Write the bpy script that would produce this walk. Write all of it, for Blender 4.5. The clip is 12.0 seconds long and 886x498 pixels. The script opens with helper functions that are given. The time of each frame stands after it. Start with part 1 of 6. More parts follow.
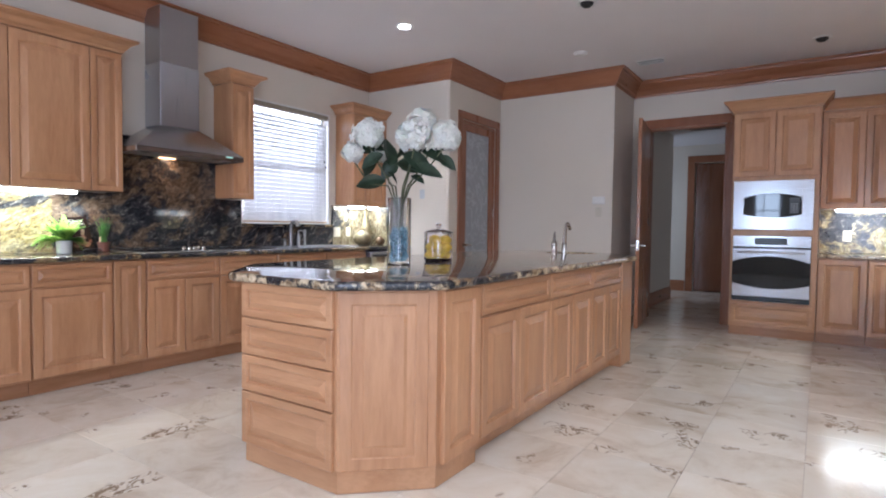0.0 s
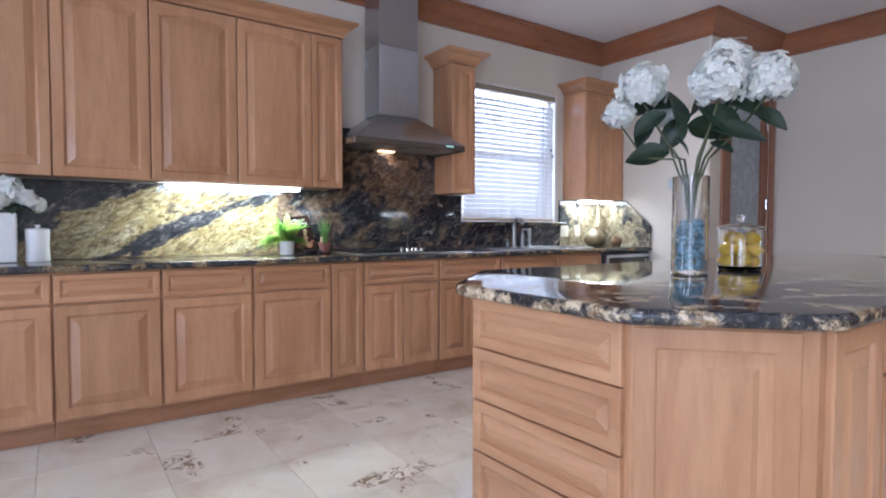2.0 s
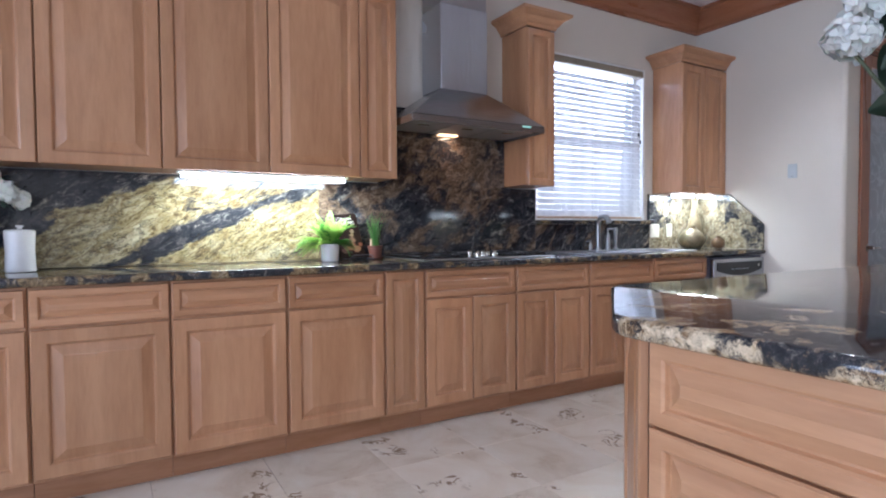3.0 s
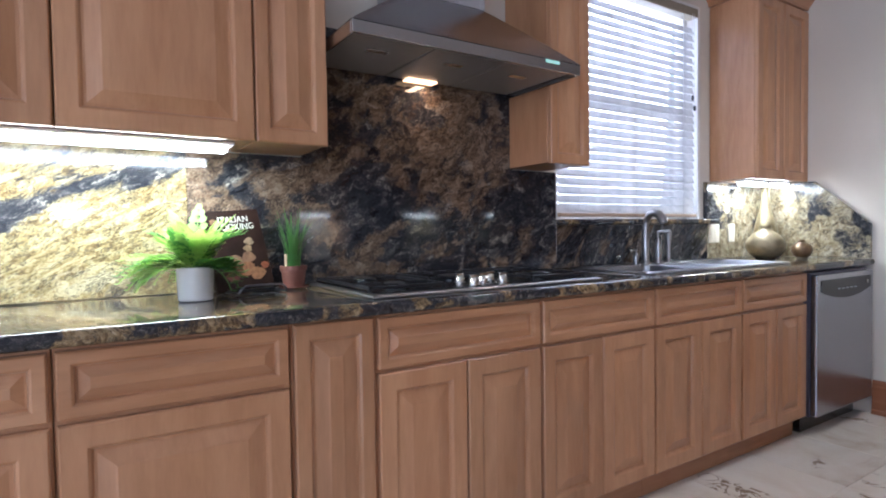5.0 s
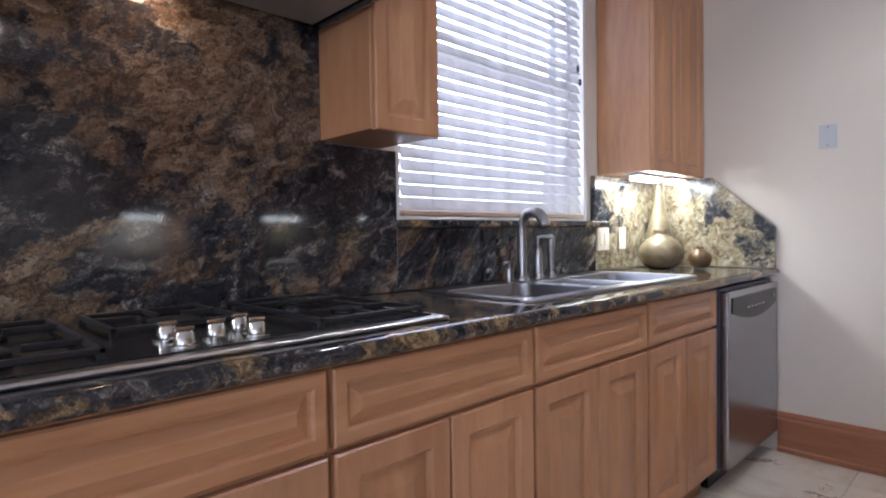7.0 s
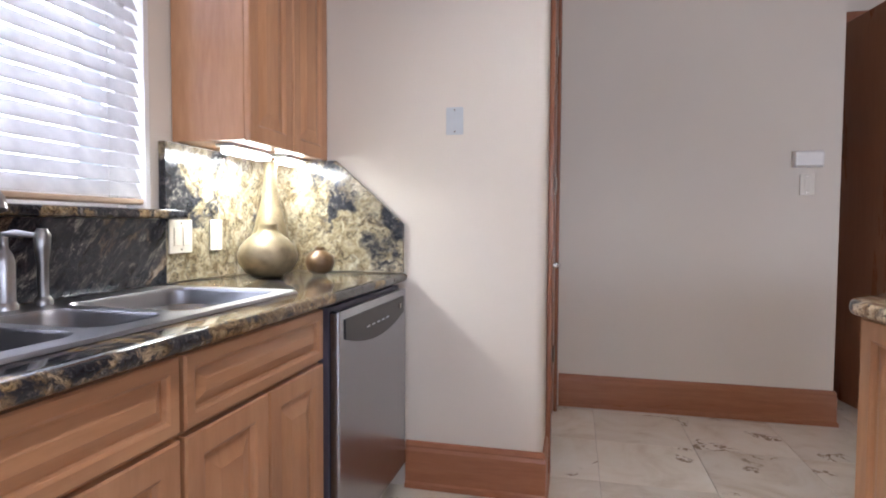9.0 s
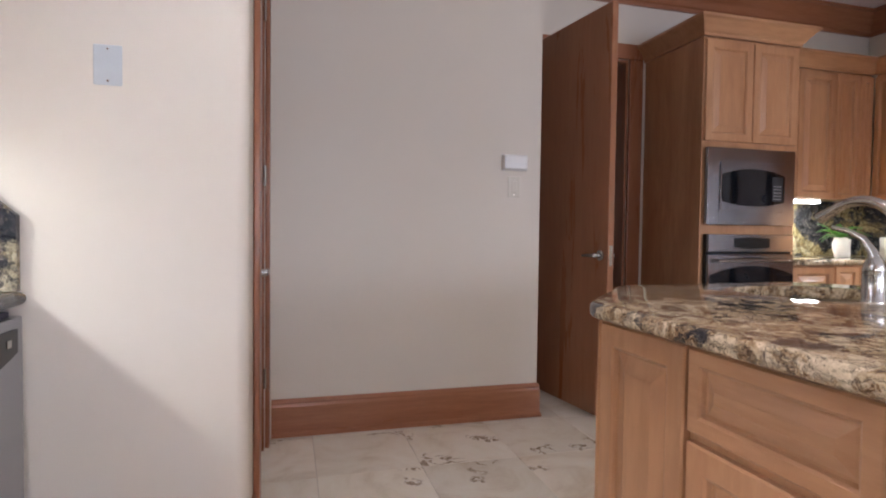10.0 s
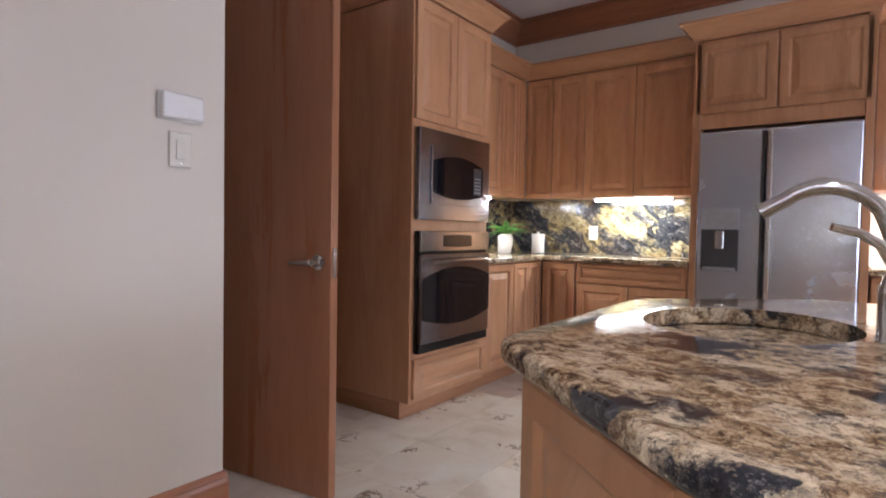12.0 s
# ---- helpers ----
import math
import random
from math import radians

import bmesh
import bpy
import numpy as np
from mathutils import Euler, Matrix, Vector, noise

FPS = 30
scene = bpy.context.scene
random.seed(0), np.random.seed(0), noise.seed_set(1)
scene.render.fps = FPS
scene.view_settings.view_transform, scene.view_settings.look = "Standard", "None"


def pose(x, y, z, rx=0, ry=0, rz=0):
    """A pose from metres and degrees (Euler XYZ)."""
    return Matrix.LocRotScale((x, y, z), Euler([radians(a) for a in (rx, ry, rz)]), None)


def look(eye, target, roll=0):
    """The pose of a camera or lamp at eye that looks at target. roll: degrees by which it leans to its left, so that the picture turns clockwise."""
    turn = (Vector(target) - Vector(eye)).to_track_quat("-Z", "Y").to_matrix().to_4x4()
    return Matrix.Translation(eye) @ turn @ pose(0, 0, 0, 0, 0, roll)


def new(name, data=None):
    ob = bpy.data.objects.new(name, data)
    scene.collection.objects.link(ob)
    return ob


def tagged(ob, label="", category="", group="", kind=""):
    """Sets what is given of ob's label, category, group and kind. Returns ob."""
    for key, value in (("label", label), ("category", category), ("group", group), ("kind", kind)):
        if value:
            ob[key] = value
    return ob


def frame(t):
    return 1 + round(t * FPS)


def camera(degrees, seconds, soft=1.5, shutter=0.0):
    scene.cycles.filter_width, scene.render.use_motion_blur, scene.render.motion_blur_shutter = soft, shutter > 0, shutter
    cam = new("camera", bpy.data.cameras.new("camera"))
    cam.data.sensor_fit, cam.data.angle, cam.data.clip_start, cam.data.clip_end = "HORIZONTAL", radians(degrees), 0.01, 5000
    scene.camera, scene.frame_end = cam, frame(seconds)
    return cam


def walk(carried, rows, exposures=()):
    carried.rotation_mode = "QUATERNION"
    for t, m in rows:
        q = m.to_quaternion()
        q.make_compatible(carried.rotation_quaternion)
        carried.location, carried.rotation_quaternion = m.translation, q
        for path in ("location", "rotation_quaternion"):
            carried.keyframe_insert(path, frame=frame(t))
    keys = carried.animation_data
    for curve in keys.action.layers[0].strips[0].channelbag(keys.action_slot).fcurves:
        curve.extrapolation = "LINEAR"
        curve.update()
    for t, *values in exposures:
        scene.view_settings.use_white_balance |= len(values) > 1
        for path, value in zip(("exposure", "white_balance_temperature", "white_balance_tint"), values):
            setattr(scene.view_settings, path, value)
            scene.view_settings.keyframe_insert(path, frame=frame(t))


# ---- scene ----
cam = camera(77.1, 12.0, soft=2.0)
PATH = [
    (0, (0.25, -0.347, 1.156), (-0.87, 1.308, 1.078), 0.7),
    (0.5, (0.199, -0.264, 1.153), (-1.077, 1.274, 1.074), 0.5),
    (1, (0.073, -0.131, 1.137), (-1.349, 1.274, 1.058), 0.3),
    (1.5, (-0.211, 0.025, 1.139), (-1.772, 1.273, 1.06), 0.2),
    (2, (-0.558, 0.158, 1.123), (-2.198, 1.3, 1.044), 0.1),
    (2.5, (-0.948, 0.302, 1.119), (-2.656, 1.34, 1.041), -0.0),
    (2.7, (-1.11, 0.355, 1.102), (-2.834, 1.371, 1.034), -0.3),
    (4.3, (-2.205, 0.895, 1.092), (-3.926, 1.912, 1.031), -0.5),
    (4.5, (-2.347, 0.977, 1.092), (-4.046, 2.03, 1.032), -0.7),
    (5, (-2.581, 1.215, 1.119), (-4.266, 2.291, 1.056), -0.8),
    (5.5, (-2.78, 1.388, 1.132), (-4.452, 2.484, 1.069), -0.8),
    (6, (-2.928, 1.524, 1.136), (-4.559, 2.68, 1.071), -0.7),
    (6.5, (-3.016, 1.729, 1.122), (-4.569, 2.987, 1.065), -0.9),
    (6.7, (-3.067, 1.836, 1.119), (-4.575, 3.149, 1.067), -0.9),
    (8.3, (-3.235, 2.555, 1.123), (-4.297, 4.247, 1.03), 0.0),
    (8.5, (-3.216, 2.685, 1.132), (-4.17, 4.44, 1.042), 0.1),
    (9, (-3.278, 2.864, 1.125), (-3.74, 4.808, 1.041), 0.3),
    (9.5, (-3.313, 3.157, 1.117), (-3.238, 5.154, 1.045), 0.5),
    (10, (-3.275, 3.358, 1.102), (-2.744, 5.286, 1.039), 0.7),
    (10.5, (-3.207, 3.576, 1.115), (-2.242, 5.326, 1.047), 0.7),
    (11, (-3.218, 3.907, 1.119), (-1.902, 5.412, 1.055), 0.9),
    (11.5, (-3.163, 4.229, 1.13), (-1.642, 5.525, 1.057), 1.1),
    (12, (-3.008, 4.541, 1.106), (-1.4, 5.728, 1.042), 1.0),
]
EXPOSURES = [(0, 0.22, 5400, 14), (2.5, 0.17, 5050, 13), (4.5, 0.07, 5150, 14), (5.5, 0.08, 5150, 15), (6.5, 0.0, 5350, 17), (8.5, 0.24, 5550, 17), (9.5, 0.44, 5750, 17), (10, 0.48, 5750, 17), (12, 0.64, 5550, 18)]
walk(cam, [(t, look(eye, target, roll)) for t, eye, target, roll in PATH], EXPOSURES)

# ---- light ----
world = bpy.data.worlds.new("world")
scene.world = world
world.use_nodes = True
_bg = world.node_tree.nodes["Background"]
_sky = world.node_tree.nodes.new("ShaderNodeTexSky")
_sky.sky_type = "NISHITA"
_sky.sun_disc = False
_sky.sun_elevation = radians(42)
_sky.sun_rotation = radians(120)
world.node_tree.links.new(_sky.outputs[0], _bg.inputs[0])
_bg.inputs[1].default_value = 0.12


def area_light(name, m, sx, sy, watts, colour):
    d = bpy.data.lights.new(name, "AREA")
    d.shape, d.size, d.size_y, d.energy, d.color = "RECTANGLE", sx, sy, watts, colour
    ob = new(name, d)
    ob.matrix_world = m
    return ob


def spot_light(name, place, watts, colour, angle=110, radius=0.05):
    d = bpy.data.lights.new(name, "SPOT")
    d.energy, d.color, d.spot_size, d.spot_blend, d.shadow_soft_size = watts, colour, radians(angle), 0.6, radius
    ob = new(name, d)
    ob.matrix_world = pose(*place)
    return ob

# daylight from behind the walker; south, east and aisle are added, unseen fills
area_light("fill_light_south", look((2.05, -3.65, 1.45), (2.05, 5, 1.3)), 2.5, 2.2, 122, (0.9, 0.93, 1.0))
area_light("window_light_garden", look((-0.91, -3.7, 1.48), (-0.91, 5, 1.4)), 0.6, 1.4, 34, (0.78, 0.89, 1.0))
area_light("fill_light_east", look((3.65, -2.5, 1.45), (-3, -2.5, 1.3)), 1.8, 2.2, 26, (0.9, 0.93, 1.0))
area_light("window_light_west", look((-4.83, 3.815, 1.83), (0, 3.815, 1.5)), 1.1, 1.2, 32, (0.95, 0.95, 1.0))
area_light("side_room_light", look((-3.25, 10.2, 1.4), (0, 10.2, 1.2)), 0.9, 1.5, 9, (0.8, 0.9, 1.0))
# added fill up the aisle to brighten the north wall, no window known
area_light("fill_light_aisle", look((-3.2, -3.65, 1.45), (-3.0, 5, 0.9)), 1.3, 1.9, 38, (0.9, 0.93, 1.0))


# ---- materials ----
def mat(name):
    m = bpy.data.materials.new(name)
    m.use_nodes = True
    nt = m.node_tree
    return m, nt.nodes, nt.links, nt.nodes["Principled BSDF"]


def node(ns, kind, **kw):
    n = ns.new(kind)
    for k, v in kw.items():
        if k in n.inputs:
            n.inputs[k].default_value = v
    return n


def ramp(ns, stops):
    n = ns.new("ShaderNodeValToRGB")
    e = n.color_ramp.elements
    while len(e) < len(stops):
        e.new(0.5)
    for el, (p, c) in zip(e, stops):
        el.position, el.color = p, (*c, 1)
    return n


def bump(ns, ln, b, height, strength, dist):
    n = ns.new("ShaderNodeBump")
    n.inputs["Strength"].default_value, n.inputs["Distance"].default_value = strength, dist
    ln.new(height, n.inputs["Height"])
    ln.new(n.outputs[0], b.inputs["Normal"])


def coords(ns, ln, scale=(1, 1, 1), rot=(0, 0, 0)):
    tc = ns.new("ShaderNodeTexCoord")
    mp = ns.new("ShaderNodeMapping")
    mp.vector_type = "TEXTURE"
    mp.inputs["Scale"].default_value = [1 / a for a in scale]
    mp.inputs["Rotation"].default_value = [radians(a) for a in rot]
    ln.new(tc.outputs["Object"], mp.inputs[0])
    return mp.outputs[0]


def mix(ns, ln, fac, a, b, blend="MIX"):
    n = ns.new("ShaderNodeMix")
    n.data_type, n.blend_type = "RGBA", blend
    if isinstance(fac, float):
        n.inputs[0].default_value = fac
    else:
        ln.new(fac, n.inputs[0])
    for sock, v in ((n.inputs[6], a), (n.inputs[7], b)):
        if isinstance(v, tuple):
            sock.default_value = (*v, 1)
        else:
            ln.new(v, sock)
    return n.outputs[2]


def wood(name, light, dark, rough=0.35, across=(14, 14, 1.1), rnd=0.18):
    m, ns, ln, b = mat(name)
    v = coords(ns, ln, across)
    oi = ns.new("ShaderNodeObjectInfo")
    off = ns.new("ShaderNodeVectorMath")
    off.operation = "MULTIPLY_ADD"
    ln.new(oi.outputs["Random"], off.inputs[0])
    off.inputs[1].default_value = (37, 51, 23)
    ln.new(v, off.inputs[2])
    n1 = node(ns, "ShaderNodeTexNoise", Scale=1.0, Detail=6.0, Roughness=0.6, Distortion=0.6)
    ln.new(off.outputs[0], n1.inputs["Vector"])
    n2 = node(ns, "ShaderNodeTexNoise", Scale=7.0, Detail=3.0, Roughness=0.7)
    ln.new(off.outputs[0], n2.inputs["Vector"])
    r1 = ramp(ns, [(0.3, dark), (0.62, light)])
    ln.new(n1.outputs[0], r1.inputs[0])
    grain = ramp(ns, [(0.33, (0.9, 0.875, 0.85)), (0.6, (1, 1, 1))])
    ln.new(n2.outputs[0], grain.inputs[0])
    c = mix(ns, ln, 1.0, r1.outputs[0], grain.outputs[0], "MULTIPLY")
    hsv = ns.new("ShaderNodeHueSaturation")
    mr = ns.new("ShaderNodeMapRange")
    mr.inputs[3].default_value, mr.inputs[4].default_value = 1 - rnd, 1 + rnd
    ln.new(oi.outputs["Random"], mr.inputs[0])
    ln.new(mr.outputs[0], hsv.inputs["Value"])
    ln.new(c, hsv.inputs["Color"])
    ln.new(hsv.outputs[0], b.inputs["Base Color"])
    rr = ramp(ns, [(0.3, (rough - 0.07,) * 3), (0.7, (rough + 0.1,) * 3)])
    ln.new(n1.outputs[0], rr.inputs[0])
    ln.new(rr.outputs[0], b.inputs["Roughness"])
    b.inputs["Coat Weight"].default_value, b.inputs["Coat Roughness"].default_value = 0.3, 0.13
    b.inputs["Specular IOR Level"].default_value = 0.35
    bump(ns, ln, b, n2.outputs[0], 0.12, 0.002)
    return m


def paint(name, colour, rough=0.7, scale=60, strength=0.12):
    m, ns, ln, b = mat(name)
    v = coords(ns, ln)
    n1 = node(ns, "ShaderNodeTexNoise", Scale=scale, Detail=4.0)
    n2 = node(ns, "ShaderNodeTexNoise", Scale=0.8, Detail=3.0)
    ln.new(v, n1.inputs["Vector"])
    ln.new(v, n2.inputs["Vector"])
    r = ramp(ns, [(0.3, tuple(c * 0.94 for c in colour)), (0.7, colour)])
    ln.new(n2.outputs[0], r.inputs[0])
    ln.new(r.outputs[0], b.inputs["Base Color"])
    b.inputs["Roughness"].default_value = rough
    bump(ns, ln, b, n1.outputs[0], strength, 0.003)
    return m


def granite(name, rot=(0, 0, 35), stretch=(1.0, 2.0, 1.4), dark=0.5, cream=0.6, shift=(0, 0, 0), rough=0.06, tones=((0.1, 0.05, 0.022), (0.3, 0.175, 0.075), (0.5, 0.36, 0.19)), size=1.0, drifts=()):
    """Polished stone: wispy black patches and pale drifts in a speckled gold-brown ground."""
    m, ns, ln, b = mat(name)
    sh = ns.new("ShaderNodeVectorMath")
    sh.operation = "ADD"
    ln.new(coords(ns, ln, stretch, rot), sh.inputs[0])
    sh.inputs[1].default_value = shift
    warp = node(ns, "ShaderNodeTexNoise", Scale=4.5 * size, Detail=6.0, Roughness=0.68)
    ln.new(sh.outputs[0], warp.inputs["Vector"])
    add = ns.new("ShaderNodeVectorMath")
    add.operation = "MULTIPLY_ADD"
    ln.new(warp.outputs["Color"], add.inputs[0])
    add.inputs[1].default_value = (0.3 / size,) * 3
    ln.new(sh.outputs[0], add.inputs[2])
    vec = add.outputs[0]

    def noise(scale, detail, rgh, dist, stops):
        n = node(ns, "ShaderNodeTexNoise", Scale=scale * size, Detail=detail, Roughness=rgh, Distortion=dist)
        ln.new(vec, n.inputs["Vector"])
        r = ramp(ns, stops)
        ln.new(n.outputs[0], r.inputs[0])
        return r.outputs[0]

    lo, mid, hi = tones
    pale = tuple(min(0.72, 0.1 + 1.15 * x) for x in hi)
    ground = noise(17, 7.0, 0.78, 0.3, [(0.39, lo), (0.47, mid), (0.55, hi), (0.62, tuple(0.5 * (x + y) for x, y in zip(hi, pale)))])
    black = noise(13, 8.0, 0.76, 0.8, [(0.4, (0.012, 0.013, 0.018)), (0.53, (0.032, 0.032, 0.036)), (0.61, (0.13, 0.12, 0.11)), (0.65, (0.38, 0.35, 0.29)), (0.7, (0.05, 0.045, 0.04))])
    white = noise(21, 7.0, 0.74, 0.5, [(0.36, (0.05, 0.042, 0.035)), (0.43, tuple(0.7 * x for x in pale)), (0.56, pale), (0.7, tuple(min(0.8, 1.25 * x) for x in pale))])
    fn = node(ns, "ShaderNodeTexNoise", Scale=2.6 * size, Detail=8.0, Roughness=0.62, Distortion=0.5)
    ln.new(vec, fn.inputs["Vector"])
    field = fn.outputs[0]
    sep = ns.new("ShaderNodeSeparateXYZ")
    ln.new(ns.new("ShaderNodeTexCoord").outputs["Object"], sep.inputs[0])

    def maths(op, a, b2, c2=0.0):
        n = ns.new("ShaderNodeMath")
        n.operation = op
        for sock, v in zip(n.inputs, (a, b2, c2)):
            if isinstance(v, (int, float)):
                sock.default_value = v
            else:
                ln.new(v, sock)
        return n.outputs[0]

    for slope, level, half, gain in drifts:  # seams of black running up the slab
        d = maths("SUBTRACT", maths("MULTIPLY_ADD", sep.outputs[1], -slope, sep.outputs[2]), level)
        near = maths("MAXIMUM", maths("SUBTRACT", half, maths("ABSOLUTE", d, 0.0)), -0.035)
        field = maths("MULTIPLY_ADD", near, -gain, field)
    rd = ramp(ns, [(dark - 0.03, (1, 1, 1)), (dark + 0.025, (0, 0, 0))])
    ln.new(field, rd.inputs[0])
    m_dark = rd.outputs[0]
    m_pale = noise(3.3, 9.0, 0.64, 0.9, [(cream - 0.02, (0, 0, 0)), (cream + 0.05, (1, 1, 1))])
    m_vein = noise(6.5, 9.0, 0.66, 1.4, [(0.475, (0, 0, 0)), (0.497, (0.9,) * 3), (0.503, (0.9,) * 3), (0.525, (0, 0, 0))])
    c = mix(ns, ln, m_pale, ground, white)
    c = mix(ns, ln, m_vein, c, (0.02, 0.017, 0.017))
    c = mix(ns, ln, m_dark, c, black)
    ln.new(c, b.inputs["Base Color"])
    b.inputs["Roughness"].default_value = rough
    b.inputs["Specular IOR Level"].default_value = 0.55
    return m


def plain(name, colour, rough=0.5, metal=0.0, noise_amt=0.06, scale=30):
    m, ns, ln, b = mat(name)
    v = coords(ns, ln)
    n1 = node(ns, "ShaderNodeTexNoise", Scale=scale, Detail=4.0)
    ln.new(v, n1.inputs["Vector"])
    r = ramp(ns, [(0.3, tuple(c * (1 - noise_amt * 2) for c in colour)), (0.7, colour)])
    ln.new(n1.outputs[0], r.inputs[0])
    ln.new(r.outputs[0], b.inputs["Base Color"])
    b.inputs["Roughness"].default_value, b.inputs["Metallic"].default_value = rough, metal
    return m


def steel(name, colour=(0.55, 0.54, 0.53), rough=0.28, grain=(3, 3, 420)):
    m, ns, ln, b = mat(name)
    v = coords(ns, ln, grain)
    n1 = node(ns, "ShaderNodeTexNoise", Scale=1.0, Detail=3.0)
    ln.new(v, n1.inputs["Vector"])
    r = ramp(ns, [(0.3, (rough - 0.015,) * 3), (0.7, (rough + 0.03,) * 3)])
    ln.new(n1.outputs[0], r.inputs[0])
    ln.new(r.outputs[0], b.inputs["Roughness"])
    c = ramp(ns, [(0.3, tuple(x * 0.95 for x in colour)), (0.7, colour)])
    ln.new(n1.outputs[0], c.inputs[0])
    ln.new(c.outputs[0], b.inputs["Base Color"])
    b.inputs["Metallic"].default_value = 1.0
    bump(ns, ln, b, n1.outputs[0], 0.01, 0.0003)
    return m


def glow(name, colour, strength):
    m, ns, ln, b = mat(name)
    b.inputs["Base Color"].default_value = (0.8, 0.8, 0.8, 1)
    b.inputs["Emission Color"].default_value = (*colour, 1)
    b.inputs["Emission Strength"].default_value = strength
    return m


def glassy(name, colour=(1, 1, 1), rough=0.0):
    m, ns, ln, b = mat(name)
    b.inputs["Base Color"].default_value = (*colour, 1)
    b.inputs["Transmission Weight"].default_value = 1.0
    b.inputs["Roughness"].default_value = rough
    b.inputs["IOR"].default_value = 1.45
    return m


def foliage(name, colour):
    """Leaves that let part of the light through."""
    m = plain(name, colour, 0.5, 0.0, 0.25, 12)
    ns, ln = m.node_tree.nodes, m.node_tree.links
    tr = ns.new("ShaderNodeBsdfTranslucent")
    tr.inputs[0].default_value = (min(1, colour[0] * 1.5), min(1, colour[1] * 1.3), colour[2], 1)
    mx = ns.new("ShaderNodeMixShader")
    mx.inputs[0].default_value = 0.4
    ln.new(ns["Principled BSDF"].outputs[0], mx.inputs[1])
    ln.new(tr.outputs[0], mx.inputs[2])
    ln.new(mx.outputs[0], ns["Material Output"].inputs[0])
    return m


def travertine(name):
    m, ns, ln, b = mat(name)
    tc = ns.new("ShaderNodeTexCoord")
    oi = ns.new("ShaderNodeObjectInfo")
    off = ns.new("ShaderNodeVectorMath")
    off.operation = "MULTIPLY_ADD"
    ln.new(oi.outputs["Random"], off.inputs[0])
    off.inputs[1].default_value = (31, 47, 0)
    ln.new(tc.outputs["Object"], off.inputs[2])
    cloud = node(ns, "ShaderNodeTexNoise", Scale=2.6, Detail=7.0, Roughness=0.65, Distortion=0.7)
    ln.new(off.outputs[0], cloud.inputs["Vector"])
    base = ramp(ns, [(0.28, (0.58, 0.48, 0.36)), (0.48, (0.74, 0.665, 0.545)), (0.68, (0.80, 0.75, 0.65))])
    ln.new(cloud.outputs[0], base.inputs[0])
    where = node(ns, "ShaderNodeTexNoise", Scale=3.4, Detail=2.0, Roughness=0.5)
    ln.new(off.outputs[0], where.inputs["Vector"])
    wr = ramp(ns, [(0.622, (0, 0, 0)), (0.655, (1, 1, 1))])
    ln.new(where.outputs[0], wr.inputs[0])
    curl = node(ns, "ShaderNodeTexNoise", Scale=11.0, Detail=2.5, Roughness=0.5, Distortion=1.6)
    ln.new(off.outputs[0], curl.inputs["Vector"])
    kr = ramp(ns, [(0.43, (0, 0, 0)), (0.465, (0.9,) * 3), (0.51, (0.9,) * 3), (0.54, (0, 0, 0))])
    ln.new(curl.outputs[0], kr.inputs[0])
    pm = ns.new("ShaderNodeMath")
    pm.operation = "MULTIPLY"
    ln.new(wr.outputs[0], pm.inputs[0])
    ln.new(kr.outputs[0], pm.inputs[1])
    c = mix(ns, ln, pm.outputs[0], base.outputs[0], (0.25, 0.175, 0.11))
    hsv = ns.new("ShaderNodeHueSaturation")
    mr = ns.new("ShaderNodeMapRange")
    mr.inputs[3].default_value, mr.inputs[4].default_value = 0.92, 1.05
    ln.new(oi.outputs["Random"], mr.inputs[0])
    ln.new(mr.outputs[0], hsv.inputs["Value"])
    ln.new(c, hsv.inputs["Color"])
    ln.new(hsv.outputs[0], b.inputs["Base Color"])
    rr = ramp(ns, [(0.3, (0.11,) * 3), (0.7, (0.22,) * 3)])
    ln.new(cloud.outputs[0], rr.inputs[0])
    ln.new(rr.outputs[0], b.inputs["Roughness"])
    bump(ns, ln, b, cloud.outputs[0], 0.03, 0.002)
    return m


MAPLE = wood("maple", (0.52, 0.285, 0.146), (0.405, 0.2, 0.096), across=(6, 6, 0.9), rnd=0.1)
MAPLE_H = wood("maple_across", (0.52, 0.285, 0.146), (0.4, 0.197, 0.094), across=(0.9, 6, 6), rnd=0.1)
CHERRY = wood("cherry", (0.36, 0.15, 0.07), (0.28, 0.108, 0.048), 0.33, (1.2, 1.2, 14), 0.04)
CHERRY_V = wood("cherry_upright", (0.29, 0.115, 0.054), (0.235, 0.09, 0.041), 0.3, (5, 5, 0.6), 0.06)
DOOR_WOOD = wood("door_veneer", (0.36, 0.16, 0.078), (0.305, 0.13, 0.062), 0.3, (7, 7, 0.7), 0.03)
TOE = wood("toe_wood", (0.4, 0.2, 0.1), (0.3, 0.14, 0.06), 0.5, (1.3, 1.3, 12), 0.05)
WALL = paint("wall_paint", (0.70, 0.64, 0.555))
CEIL = paint("ceiling_paint", (0.83, 0.79, 0.79), 0.85, 90, 0.2)
BROWN = ((0.042, 0.028, 0.019), (0.125, 0.083, 0.053), (0.205, 0.15, 0.1))
PALE = ((0.11, 0.08, 0.042), (0.24, 0.19, 0.11), (0.35, 0.3, 0.2))
AMBER = ((0.095, 0.064, 0.026), (0.225, 0.168, 0.072), (0.345, 0.285, 0.15))
STONE = granite("granite_island", (0, 0, -20), (1.6, 1.3, 1.5), 0.45, 0.51, (0, 0, 0.4), 0.06, ((0.055, 0.03, 0.015), (0.27, 0.17, 0.085), (0.52, 0.4, 0.245)), 2.1, ((-1.0, 2.7, 1.3, 0.1),))
